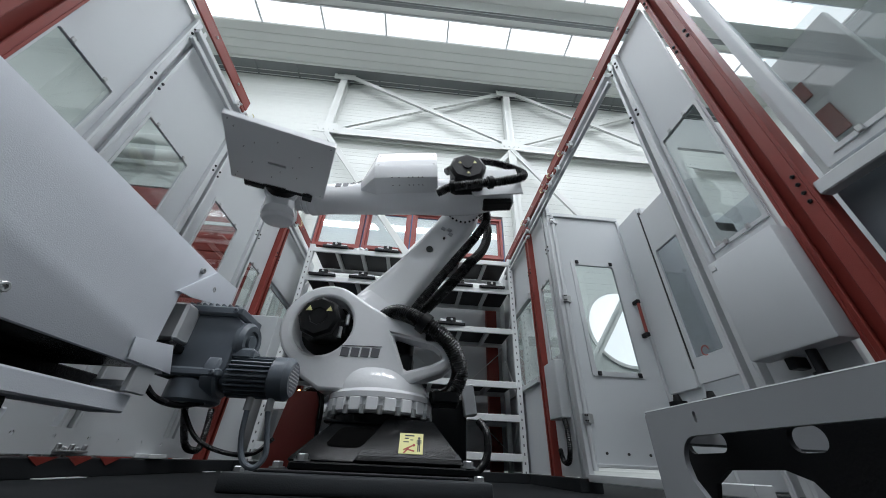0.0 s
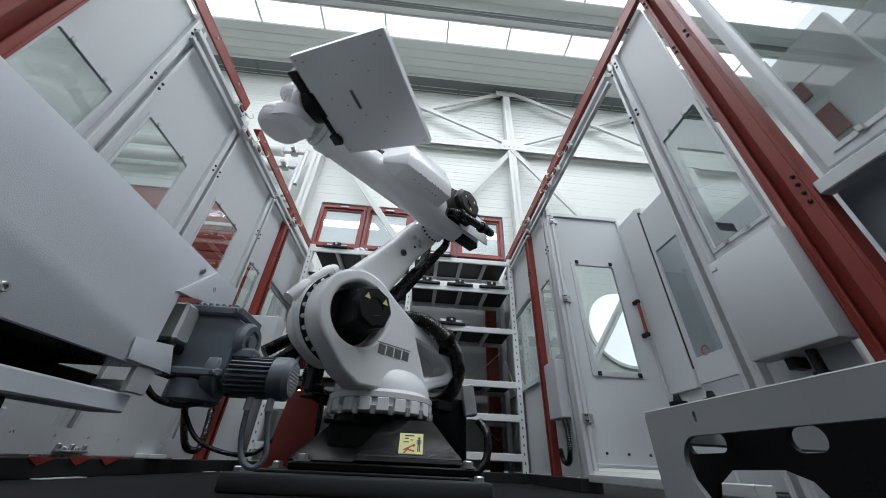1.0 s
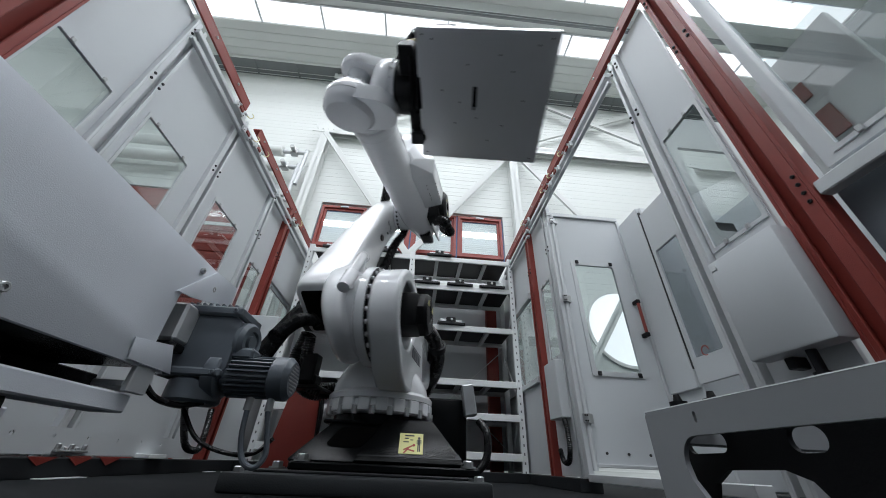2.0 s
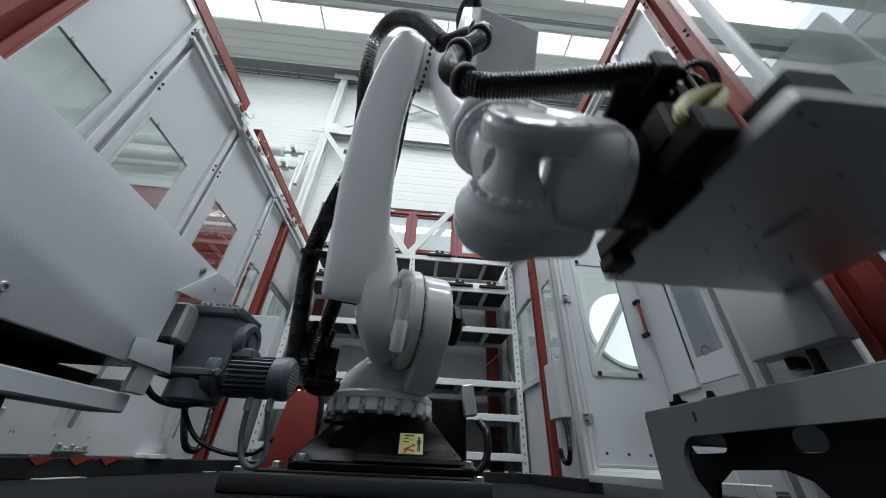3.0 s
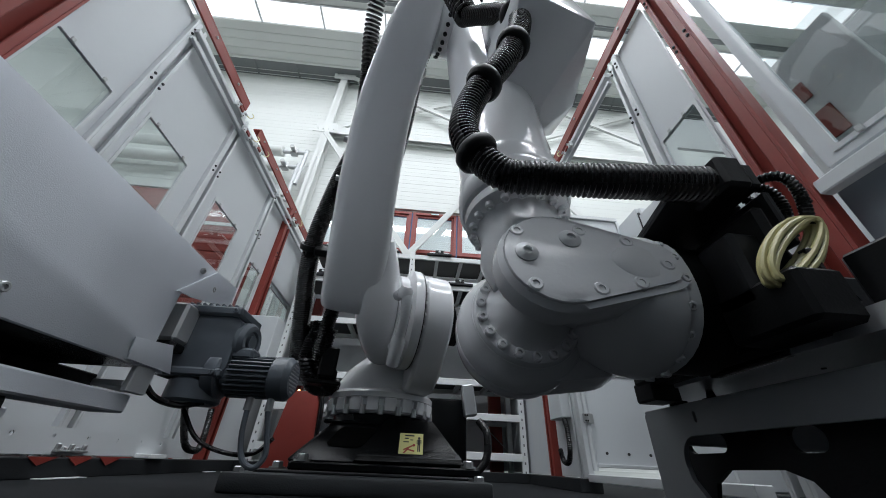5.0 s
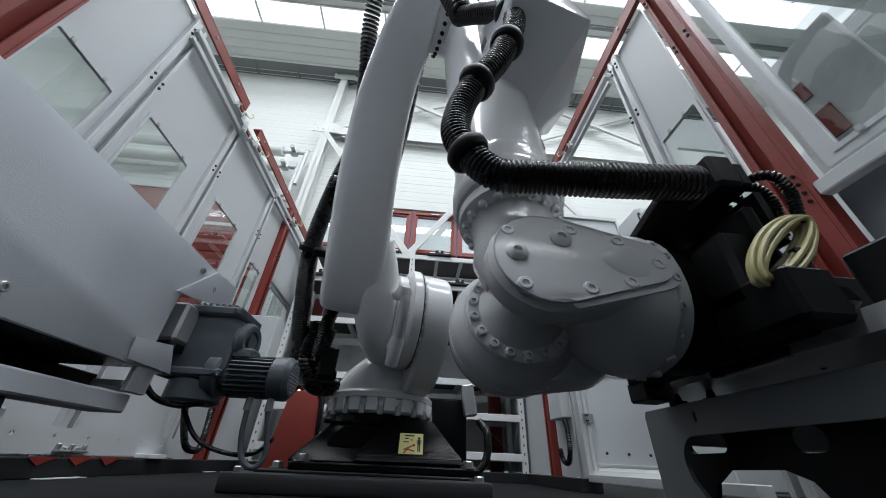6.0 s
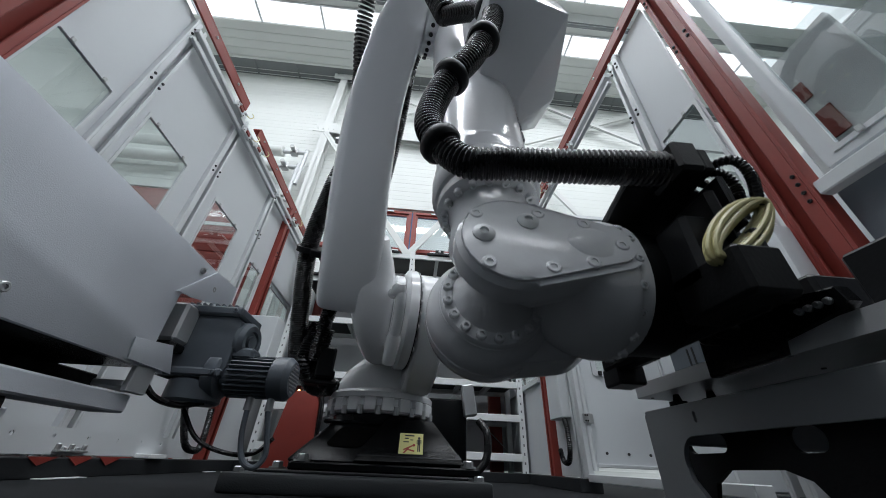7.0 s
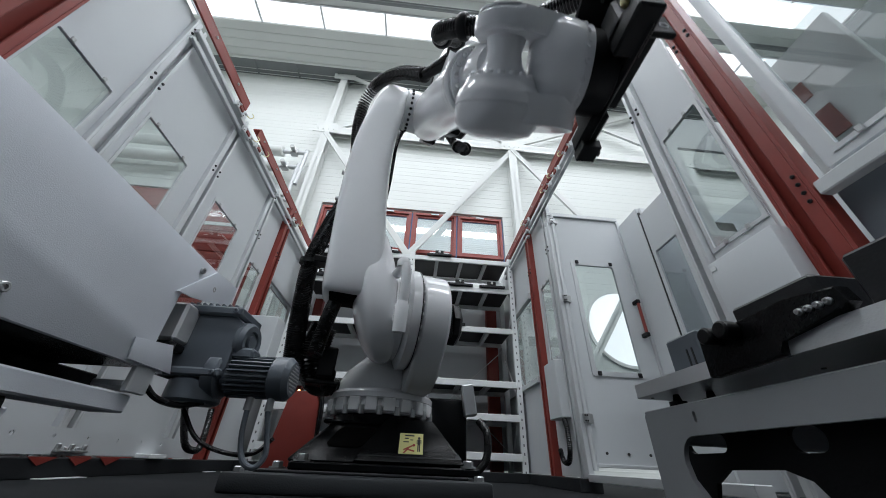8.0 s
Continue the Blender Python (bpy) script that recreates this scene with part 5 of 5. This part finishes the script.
def build_right_table():
    """Low set-down station: plate with slots on the cell side, cross members, support feet."""
    t = thing("setdown_table", "low grey steel set-down table with slotted side plate", "table")
    b = B()
    out = [(.826, 0), (.826, .228), (.818, .236), (-.6, .236), (-.6, .181), (.69, .181)] + circle(.69, .136, .045, 8, 90, 0)[1:] + [(.73, .11), (.705, .08), (.69, .05), (.685, 0)]
    prism(b, out, .545, .555, AX_X, holes=[slot(.672, .212, .007, .02, .003)])
    box(b, .545, .60, -.6, .826, .232, .2385, .003)
    part("side_plate", b, M_TABLE_SHADED, t, "grey powder-coated side plate with a long cut-out")
    # inner plate, in dark metal to stand for the shade behind the side plate
    b = B()
    arch = [(.90, 0), (.90, .228), (-.5, .228), (-.5, 0), (.555, 0), (.555, .08), (.58, .115), (.62, .13), (.74, .128), (.78, .105), (.80, .06), (.805, 0)]
    prism(b, arch, .633, .643, AX_X, holes=[slot(.775, .175, .11, .036, .017), slot(.56, .172, .062, .038, .018), slot(.35, .172, .08, .038, .018)])
    part("inner_plate", b, M_DARK, t, "inner plate with rounded slots, coloured dark for its shade")
    b = B()
    box(b, .555, 1.12, .76, .79, .17, .228, .003)
    box(b, .555, 1.12, -.1, -.06, .10, .228, .003)
    box(b, 1.11, 1.125, -.5, .80, 0, .23, .003)
    part("cross_member", b, M_TABLE_SHADED, t)
    for x, y in ((.585, .755), (.62, .70), (.585, .34), (1.02, .34), (1.02, .755)):
        b = B()
        cyl(b, (x, y, .228), (x, y, .252), .018, seg=16)
        cyl(b, (x, y, .252), (x, y, .267), .010, .006, seg=14)
        part("support_foot", b, M_PLASTIC, t)
    return t


build_right_table()


def build_door():
    """Hinged service door across the cell's side bay."""
    y = 2.47
    t = thing("service_door", "light grey cell door with a tall window and red handle", "door")
    b = B()
    prism(b, [(1.19, .14), (1.88, .14), (1.88, 2.19), (1.19, 2.19)], -y - .03, -y, AX_Y, holes=[slot(1.515, 1.205, .37, .94, .02, 4)])
    leaf = part("leaf", b, M_PANEL, t)
    b = B()
    prism(b, slot(1.515, 1.205, .42, .99, .02, 4), -y + .001, -y + .008, AX_Y, holes=[slot(1.515, 1.205, .35, .92, .02, 4)])
    part("window_frame", b, M_RAIL, leaf)
    b = B()
    box(b, 1.32, 1.71, y + .012, y + .016, .73, 1.68, 0)
    pane = part("pane", b, M_GLASS, leaf)
    pane.visible_shadow = False
    b = B()
    for x, z in ((1.36, .725), (1.67, .725), (1.36, 1.685), (1.67, 1.685)):
        box(b, x - .014, x + .014, y - .022, y - .008, z - .012, z + .02, .003)
    part("glass_clip", b, M_DARK, leaf)
    b = B()
    box(b, 1.786, 1.806, y - .065, y - .04, 1.03, 1.33, .006)
    handle = part("handle", b, M_RED, leaf, "red bar handle")
    b = B()
    for z in (1.04, 1.32):
        box(b, 1.78, 1.812, y - .068, y, z - .016, z + .016, .004)
    part("handle_foot", b, M_PLASTIC, handle)
    b = B()
    box(b, 1.215, 1.84, y - .012, y, .14, .16, .002)
    box(b, 1.84, 1.862, y - .02, y, .16, 2.19, .003)
    part("edge_profile", b, M_RAIL, leaf)
    b = B()
    for x in (1.30, 1.45, 1.60):
        cyl(b, (x, y, .22), (x, y - .004, .22), .009, seg=10)
    part("leaf_hole", b, M_INK, leaf)
    b = B()
    cyl(b, (1.195, y - .02, .12), (1.195, y - .02, 2.2), .017, seg=14)
    box(b, 1.15, 1.188, y - .01, y + .045, .08, 2.3, .003)
    box(b, 1.15, 1.86, y - .02, y + .03, 2.195, 2.235, .003)
    part("door_frame", b, M_RAIL, t)
    for z in (.42, 1.31, 2.12):
        b = B()
        box(b, 1.165, 1.195, y - .05, y - .02, z - .03, z + .03, .003)
        box(b, 1.20, 1.235, y - .035, y, z - .03, z + .03, .003)
        cyl(b, (1.197, y - .04, z - .03), (1.197, y - .04, z + .03), .008, seg=10)
        h = part("hinge", b, M_BOLT, t)
        b = B()
        for dz in (-.017, .017):
            bolt(b, (1.172, y - .05, z + dz), (0, -1, 0), .006, .004)
            bolt(b, (1.186, y - .05, z + dz), (0, -1, 0), .006, .004)
        part("hinge_screw", b, M_INK, h)
    return t


build_door()

# threshold bar along the door bay
b = B()
box(b, 1.14, 1.21, 1.25, 2.46, .06, .10, .003)
solid("threshold_bar", b, M_RAIL, "light grey aluminium threshold bar", "threshold", kind="structure")


def build_machine():
    """Side of the machine tool beyond the door bay: cover panels and its window."""
    t = thing("machine_tool", "light grey machine tool housing with a narrow window", "machine")
    b = B()
    box(b, 1.87, 3.6, 2.14, 2.44, .05, 2.12, .01)
    part("housing", b, M_PANEL, t)
    b = B()
    box(b, 1.845, 1.875, 2.16, 2.44, .60, 2.12, .006)
    part("side_cover", b, M_PANEL, t)
    # black strip for the shade in the slit between the covers
    b = B()
    box(b, 1.85, 1.87, 2.145, 2.157, .72, 2.06, 0)
    part("gap_shade", b, M_INK, t)
    b = B()
    prism(b, [(1.70, .62), (2.14, .62), (2.14, 2.02), (1.70, 2.02)], 1.85, 1.872, AX_X, holes=[slot(1.987, 1.203, .242, .852, .012, 4)])
    cover = part("window_panel", b, M_PANEL, t)
    b = B()
    box(b, 1.862, 1.866, 1.83, 2.13, .70, 1.70, 0)
    part("pane", b, M_SMOKE, cover)
    b = B()
    box(b, 2.5, 3.5, 1.0, 2.1, .05, 2.0, .01)
    part("front_housing", b, M_PANEL, t)
    b = B()
    lathe(b, [(.026, 0), (.032, 0), (.032, .002), (.026, .002)], aim((1.849, 2.0, .80), (1.7, 2.0, .80)), 20, arc=.8)
    part("round_mark", b, M_REDINK, cover)
    return t


build_machine()


def build_cabinet():
    t = thing("wall_cabinet", "light grey sheet-metal control box on the cell wall", "control box")
    b = B()
    box(b, 1.08, 1.147, .75, 1.016, .432, .797, .008, seg=2)
    part("housing", b, M_PANEL, t)
    b = B()
    box(b, 1.078, 1.0815, .982, 1.006, .76, .778, .0)
    part("label_plate", b, M_SHELF, t)
    b = B()
    box(b, 1.13, 1.178, .925, .955, .397, .432, .003)
    cyl(b, (1.12, .86, .31), (1.12, .86, .432), .013, seg=12)
    cyl(b, (1.12, .86, .35), (1.12, .86, .37), .022, seg=14)
    part("foot", b, M_DARK, t)
    return t


build_cabinet()


def build_shelf():
    """Boltless rack: perforated uprights, beams and sheet shelves, bay by bay."""
    t = thing("storage_rack", "white steel storage rack with perforated uprights", "rack")
    ups, y0, y1 = (-1.46, -.16, 1.12), 3.72, 4.24
    for x in ups:
        for y in (y0, y1):
            b = B()
            box(b, x - .03, x + .03, y - .004, y + .004, 0, 2.45, .001)
            box(b, x - .03, x - .024, y, y + .05, 0, 2.45, .001)
            box(b, x + .024, x + .03, y, y + .05, 0, 2.45, .001)
            up = part("upright", b, M_SHELF, t)
            if y == y0:
                each("post_hole", box(B(), -.006, .006, -.0062, -.0035, -.011, .011, 0), M_GREYINK, up, [Matrix.Translation((x, y, .08 + .075 * k)) for k in range(31)])
        for k in range(4):
            b = B()
            za, zb = .12 + .56 * k, .12 + .56 * (k + 1)
            tube(b, [(x, y0 + .03, za if k % 2 else zb), (x, y1 - .02, zb if k % 2 else za)], .009, 8)
            part("brace", b, M_SHELF, t)
    for z in (.20, .54, .86, 1.45, 1.96, 2.37):
        for xa, xb in zip(ups, ups[1:]):
            for y in (y0 - .008, y1 + .008):
                b = B()
                box(b, xa + .03, xb - .03, y - .012, y + .012, z - .035, z + .03, .004)
                part("shelf_beam", b, M_SHELF, t)
            b = B()
            box(b, xa + .03, xb - .03, y0 + .012, y1 - .012, z + .012, z + .026, .002)
            sh = part("shelf_sheet", b, M_DARK, t, "dark shelf sheet")
            n = 4
            each("cross_bar", box(B(), -.022, .022, y0 + .01, y1 - .01, z - .03, z + .012, .002), M_SHELF, sh, [pose(xa + (xb - xa) * (k + 1) / n, 0, 0) for k in range(n - 1)])
    for (xa, xb, za, zb) in ((-.16, 1.12, .25, 1.4), (1.12, -.16, .25, 1.4), (-1.46, -.16, .25, 1.4)):
        b = B()
        tube(b, [(xa, y1 + .03, za), (xb, y1 + .03, zb)], .006, 6)
        part("tie_rod", b, M_SHELF, t)
    return t


build_shelf()


def build_vise():
    """Small machine vise on its steel base, as stored on the rack."""
    t = thing("machine_vise", "small black machine vise on a bright steel base", "vise", group="vises on the rack")
    b = B()
    box(b, -.16, .16, -.11, .11, 0, .03, .004)
    part("base_plate", b, M_DARK, t)
    each("jaw", box(B(), -.04, .04, -.06, .06, .03, .075, .004), M_SHELF, t, [pose(-.09, 0, 0), pose(.09, 0, 0)], "bright ground jaw")
    b = B()
    box(b, -.055, .055, -.075, .065, .03, .10, .006)
    part("vise_body", b, M_PLASTIC, t)
    b = B()
    cyl(b, (0, -.075, .065), (0, -.10, .065), .014, seg=14)
    part("spindle", b, M_STEEL, t)
    return t


VISE = build_vise()
VISE.matrix_basis = pose(-1.16, 3.78, 2.401)
for x, z, r in ((-.50, 2.401, 4), (.19, 2.401, -3), (.05, 1.991, 0), (.46, 1.991, 2), (.87, 1.991, -2), (-1.24, 1.991, 3), (-.75, 1.991, 0), (.36, 1.481, 5)):
    copy_thing(VISE, pose(x, 3.78, z, 0, 0, r))

# bright cast part beside the first vise
b = B()
loft(b, smooth_rows([(2.396, -.90, 3.98, .10, .08), (2.45, -.90, 3.98, .11, .09), (2.52, -.89, 3.98, .07, .08), (2.58, -.9, 3.98, .06, .05)], 3), seg=14, power=2.5)
for k in range(9):
    a = k * .7
    cyl(b, (-.9 + .08 * math.cos(a), 3.98 + .06 * math.sin(a), 2.43 + .012 * k), (-.9 + .13 * math.cos(a), 3.98 + .1 * math.sin(a), 2.45 + .014 * k), .022, seg=10)
solid("cast_workpiece", b, M_SHELF, "bright cast metal workpiece standing on the rack", "workpiece")

# closing wall and red posts behind the rack
b = B()
box(b, XL, XR, 4.40, 4.44, .08, 2.0, .003)
solid("wall_north_cell", b, M_PANEL, "light grey panel behind the rack", "wall", kind="structure")
for x in (-1.40, .98):
    b = B()
    box(b, x - .07, x + .07, 4.30, 4.312, 0, 2.3, .002)
    box(b, x - .07, x - .058, 4.30, 4.39, 0, 2.3, .002)
    box(b, x + .058, x + .07, 4.30, 4.39, 0, 2.3, .002)
    solid("post_red", b, M_RED, "red lacquered steel post behind the rack", "post", kind="structure")
# horizontal members in the far wall bays
for x, s in ((XL, 1), (XR, -1)):
    b = B()
    xa, xb = sorted((x, x + .03 * s))
    box(b, xa, xb, 3.22, 4.38, 1.66, 1.73, .003)
    box(b, xa, xb, 3.22, 4.38, .80, .85, .003)
    solid("trim_rail", b, M_RAIL, "light grey aluminium cross rail", "trim", kind="structure")


def build_cable_riser():
    t = thing("cable_riser", "red sheet-metal cable riser with a black cable", "cable duct")
    b = B()
    prism(b, [(-.84, .0), (-.55, .0), (-.585, .40), (-.615, .47), (-.735, .47), (-.775, .43)], -2.44, -2.31, AX_Y, bev=.006)
    part("housing", b, M_RED, t)
    b = B()
    tube(b, [(-.70, 2.36, .47), (-.66, 2.35, .49), (-.60, 2.34, .47), (-.57, 2.33, .40), (-.565, 2.33, .25), (-.58, 2.33, .1)], .016, 12)
    part("cable", b, M_RUBBER, t)
    b = B()
    lathe(b, [(0, 0), (.009, 0), (.007, .012), (0, .014)], Matrix.Translation((-.735, 2.35, .47)), 12)
    part("status_light", b, M_LED, t)
    return t


build_cable_riser()


def sensor_switch(p, inward):
    """Safety switch on a rail bracket, with its red lamp and yellow-green cable."""
    t = thing("safety_switch", "small grey and red safety switch with cables on the guide rail", "switch", Matrix.Translation(p), group="switches on the guide rails")
    b = B()
    box(b, -.012, .012, -.06, .06, -.028, .028, .003)
    part("bracket", b, M_RAIL, t)
    b = B()
    box(b, .012 * inward - .010, .012 * inward + .012, -.024, .024, -.015, .015, .003)
    part("switch_body", b, M_RED, t)
    b = B()
    cyl(b, (.03 * inward, -.05, .0), (.03 * inward, -.036, .0), .007, seg=10)
    cyl(b, (.03 * inward, .036, .0), (.03 * inward, .055, .0), .009, seg=10)
    part("plug", b, M_BOLT, t)
    b = B()
    tube(b, [(.03 * inward, .055, 0), (.035 * inward, .10, .02), (.03 * inward, .13, .08), (.0, .14, .13)], .004, 8)
    part("cable", b, M_CABLE, t)
    b = B()
    for y, z in ((-.05, .015), (-.05, -.015), (.05, .015), (.05, -.015)):
        cyl(b, (.012 * inward, y, z), (.015 * inward, y, z), .004, seg=8)
    part("bracket_hole", b, M_INK, t)
    return t


for y, z in ((1.72, 2.385), (1.90, 2.32), (2.10, 2.36), (3.2, 2.40)):
    sensor_switch((XL + .075, y, z), 1)
for y, z in ((1.76, 2.34), (2.02, 2.34), (2.22, 2.34), (2.86, 2.42)):
    sensor_switch((XR - .075, y, z), -1)


def build_terminal_box():
    t = thing("terminal_box", "light grey terminal box with a black cable loop", "control box")
    b = B()
    box(b, 1.09, 1.178, 2.62, 2.86, .44, .86, .006)
    part("housing", b, M_PANEL, t)
    b = B()
    tube(b, [(1.12, 2.66, .45), (1.10, 2.58, .36), (1.09, 2.56, .24), (1.10, 2.63, .165), (1.11, 2.74, .17), (1.12, 2.80, .24)], .018, 12, ribs=.003)
    part("cable", b, M_RUBBER, t)
    return t


build_terminal_box()
b = B()
tube(b, [(-1.52, 2.50, .62), (-1.50, 2.52, .42), (-1.48, 2.66, .18), (-1.48, 2.80, .13), (-1.49, 2.90, .17), (-1.52, 2.92, .4)], .022, 12, ribs=.003)
solid("cable_loop", b, M_RUBBER, "black corrugated cable loop on the cell wall", "cable")


def build_floor_fitting(y, plate):
    t = thing("wall_fitting", "small grey door guide fitting on a red foot", "fitting", group="fittings along the wall foot")
    b = B()
    prism(b, [(y - .07, .078), (y + .07, .078), (y - .01, .046)], XL + .101, XL + .105, AX_X)
    part("foot", b, M_RED, t)
    b = B()
    box(b, XL + .006, XL + .02, y - .05, y + .05, .135, .175, .004)
    box(b, XL + .014, XL + .03, y - .01, y + .01, .076, .14, .002)
    if not plate:
        for k in range(5):
            cyl(b, (XL + .04, y - .075 + .036 * k, .098), (XL + .04, y - .075 + .036 * k, .128 - .012 * (k % 2)), .011, seg=10, bev=.003)
        box(b, XL + .02, XL + .055, y - .09, y + .085, .094, .104, .002)
    part("guide", b, M_PANEL if plate else M_BOLT, t)
    b = B()
    for yy in (y - .1, y + .1):
        cyl(b, (XL, yy, .16), (XL + .004, yy, .16), .010, seg=12)
    part("wall_hole", b, M_INK, t)
    return t


for y, p in ((1.76, True), (1.95, False), (2.13, True)):
    build_floor_fitting(y, p)
b = B()
box(b, XL + .02, XL + .12, 2.40, 2.56, .0765, .10, .003)
solid("angle_plate", b, M_SHELF, "bright bent plate on the base frame", "bracket")

# grey housing seen behind the gear motor
b = B()
box(b, -1.50, -1.22, 2.86, 3.05, .75, 1.14, .006)
box(b, -1.58, -1.50, 2.90, 3.0, .80, 1.0, .004)
solid("junction_box", b, M_PANEL, "light grey junction box on the cell wall", "control box")

# insulated pipes along the hall wall
for z, xe in ((6.22, -3.0), (5.73, -3.08)):
    t = thing("insulated_pipe", "grey insulated pipe with a metal valve on the hall wall", "pipe", group="pipes on the hall wall")
    b = B()
    cyl(b, (-9, 5.7, z), (xe - .55, 5.7, z), .13, seg=20, bev=.02)
    part("insulation", b, M_HALLSTEEL, t)
    b = B()
    cyl(b, (xe - .6, 5.7, z), (xe, 5.7, z), .05, seg=16)
    cyl(b, (xe - .02, 5.7, z + .1), (xe - .02, 5.7, z - 1.0), .045, seg=16)
    part("bare_pipe", b, M_RAIL, t)
    b = B()
    cyl(b, (xe - .30, 5.62, z), (xe - .30, 5.5, z), .05, seg=14)
    box(b, xe - .38, xe - .22, 5.62, 5.78, z - .08, z + .08, .02)
    part("valve", b, M_BOLT, t, "dull metal valve")

# dark-framed machine hood beyond the near window
t = thing("machine_hood", "grey machine hood with a red plate beyond the window", "machine")
b = B()
box(b, 2.3, 3.6, -.6, 1.14, 0, 2.35, .02)
part("housing", b, M_HOOD, t)
for y0, y1, z0, z1 in ((1.0, 1.06, 1.78, 1.98), (1.0, 1.07, 2.12, 2.22)):
    b = B()
    box(b, 2.29, 2.30, y0, y1, z0, z1, .002)
    part("red_plate", b, M_RED, t)


def build_switch_panel():
    """White panel with red plates that stands behind the cell window."""
    t = thing("switch_panel", "white sheet panel with two red plates behind glass", "panel")
    b = B()
    box(b, 1.60, 1.63, .50, .84, 0, 1.80, .004)
    panel = part("sheet", b, M_SHELF, t)
    for y0, y1, z0, z1 in ((.695, .745, 1.50, 1.60), (.675, .735, 1.27, 1.42)):
        b = B()
        box(b, 1.592, 1.60, y0, y1, z0, z1, .002)
        part("red_plate", b, M_RED, panel, "flat red plate")
    return t


build_switch_panel()
b = B()
prism(b, [(1.45, .0), (2.2, .0), (2.2, 2.2), (1.45, 2.2)], -1.32, -1.30, AX_Y, holes=[slot(1.73, 1.55, .36, .66, .015, 4)])
solid("partition_sheet", b, M_SHELF, "white sheet-metal partition with a cut-out behind the window", "panel")
b = B()
prism(b, [(1.62, 1.24), (1.86, 1.24), (1.86, 1.42), (1.62, 1.42)], -1.50, -1.46, AX_Y, bev=.004)
box(b, 1.73, 1.75, 1.47, 1.49, 0, 1.25, .002)
solid("operator_panel", b, M_DARK, "dark operator panel on a post behind the partition", "panel")

for n, (x0, x1, y0, y1) in enumerate(((-1.50, -1.46, 1.75, 1.98), (-1.49, -1.46, 3.05, 3.20), (-1.42, -1.39, 3.18, 3.40))):
    b = B()
    box(b, x0, x1, y0, y1, .001, .004, 0)
    solid("floor_mark_%d" % (n + 1), b, M_SHELF, "short white floor marking", "marking", kind="structure")

motions()
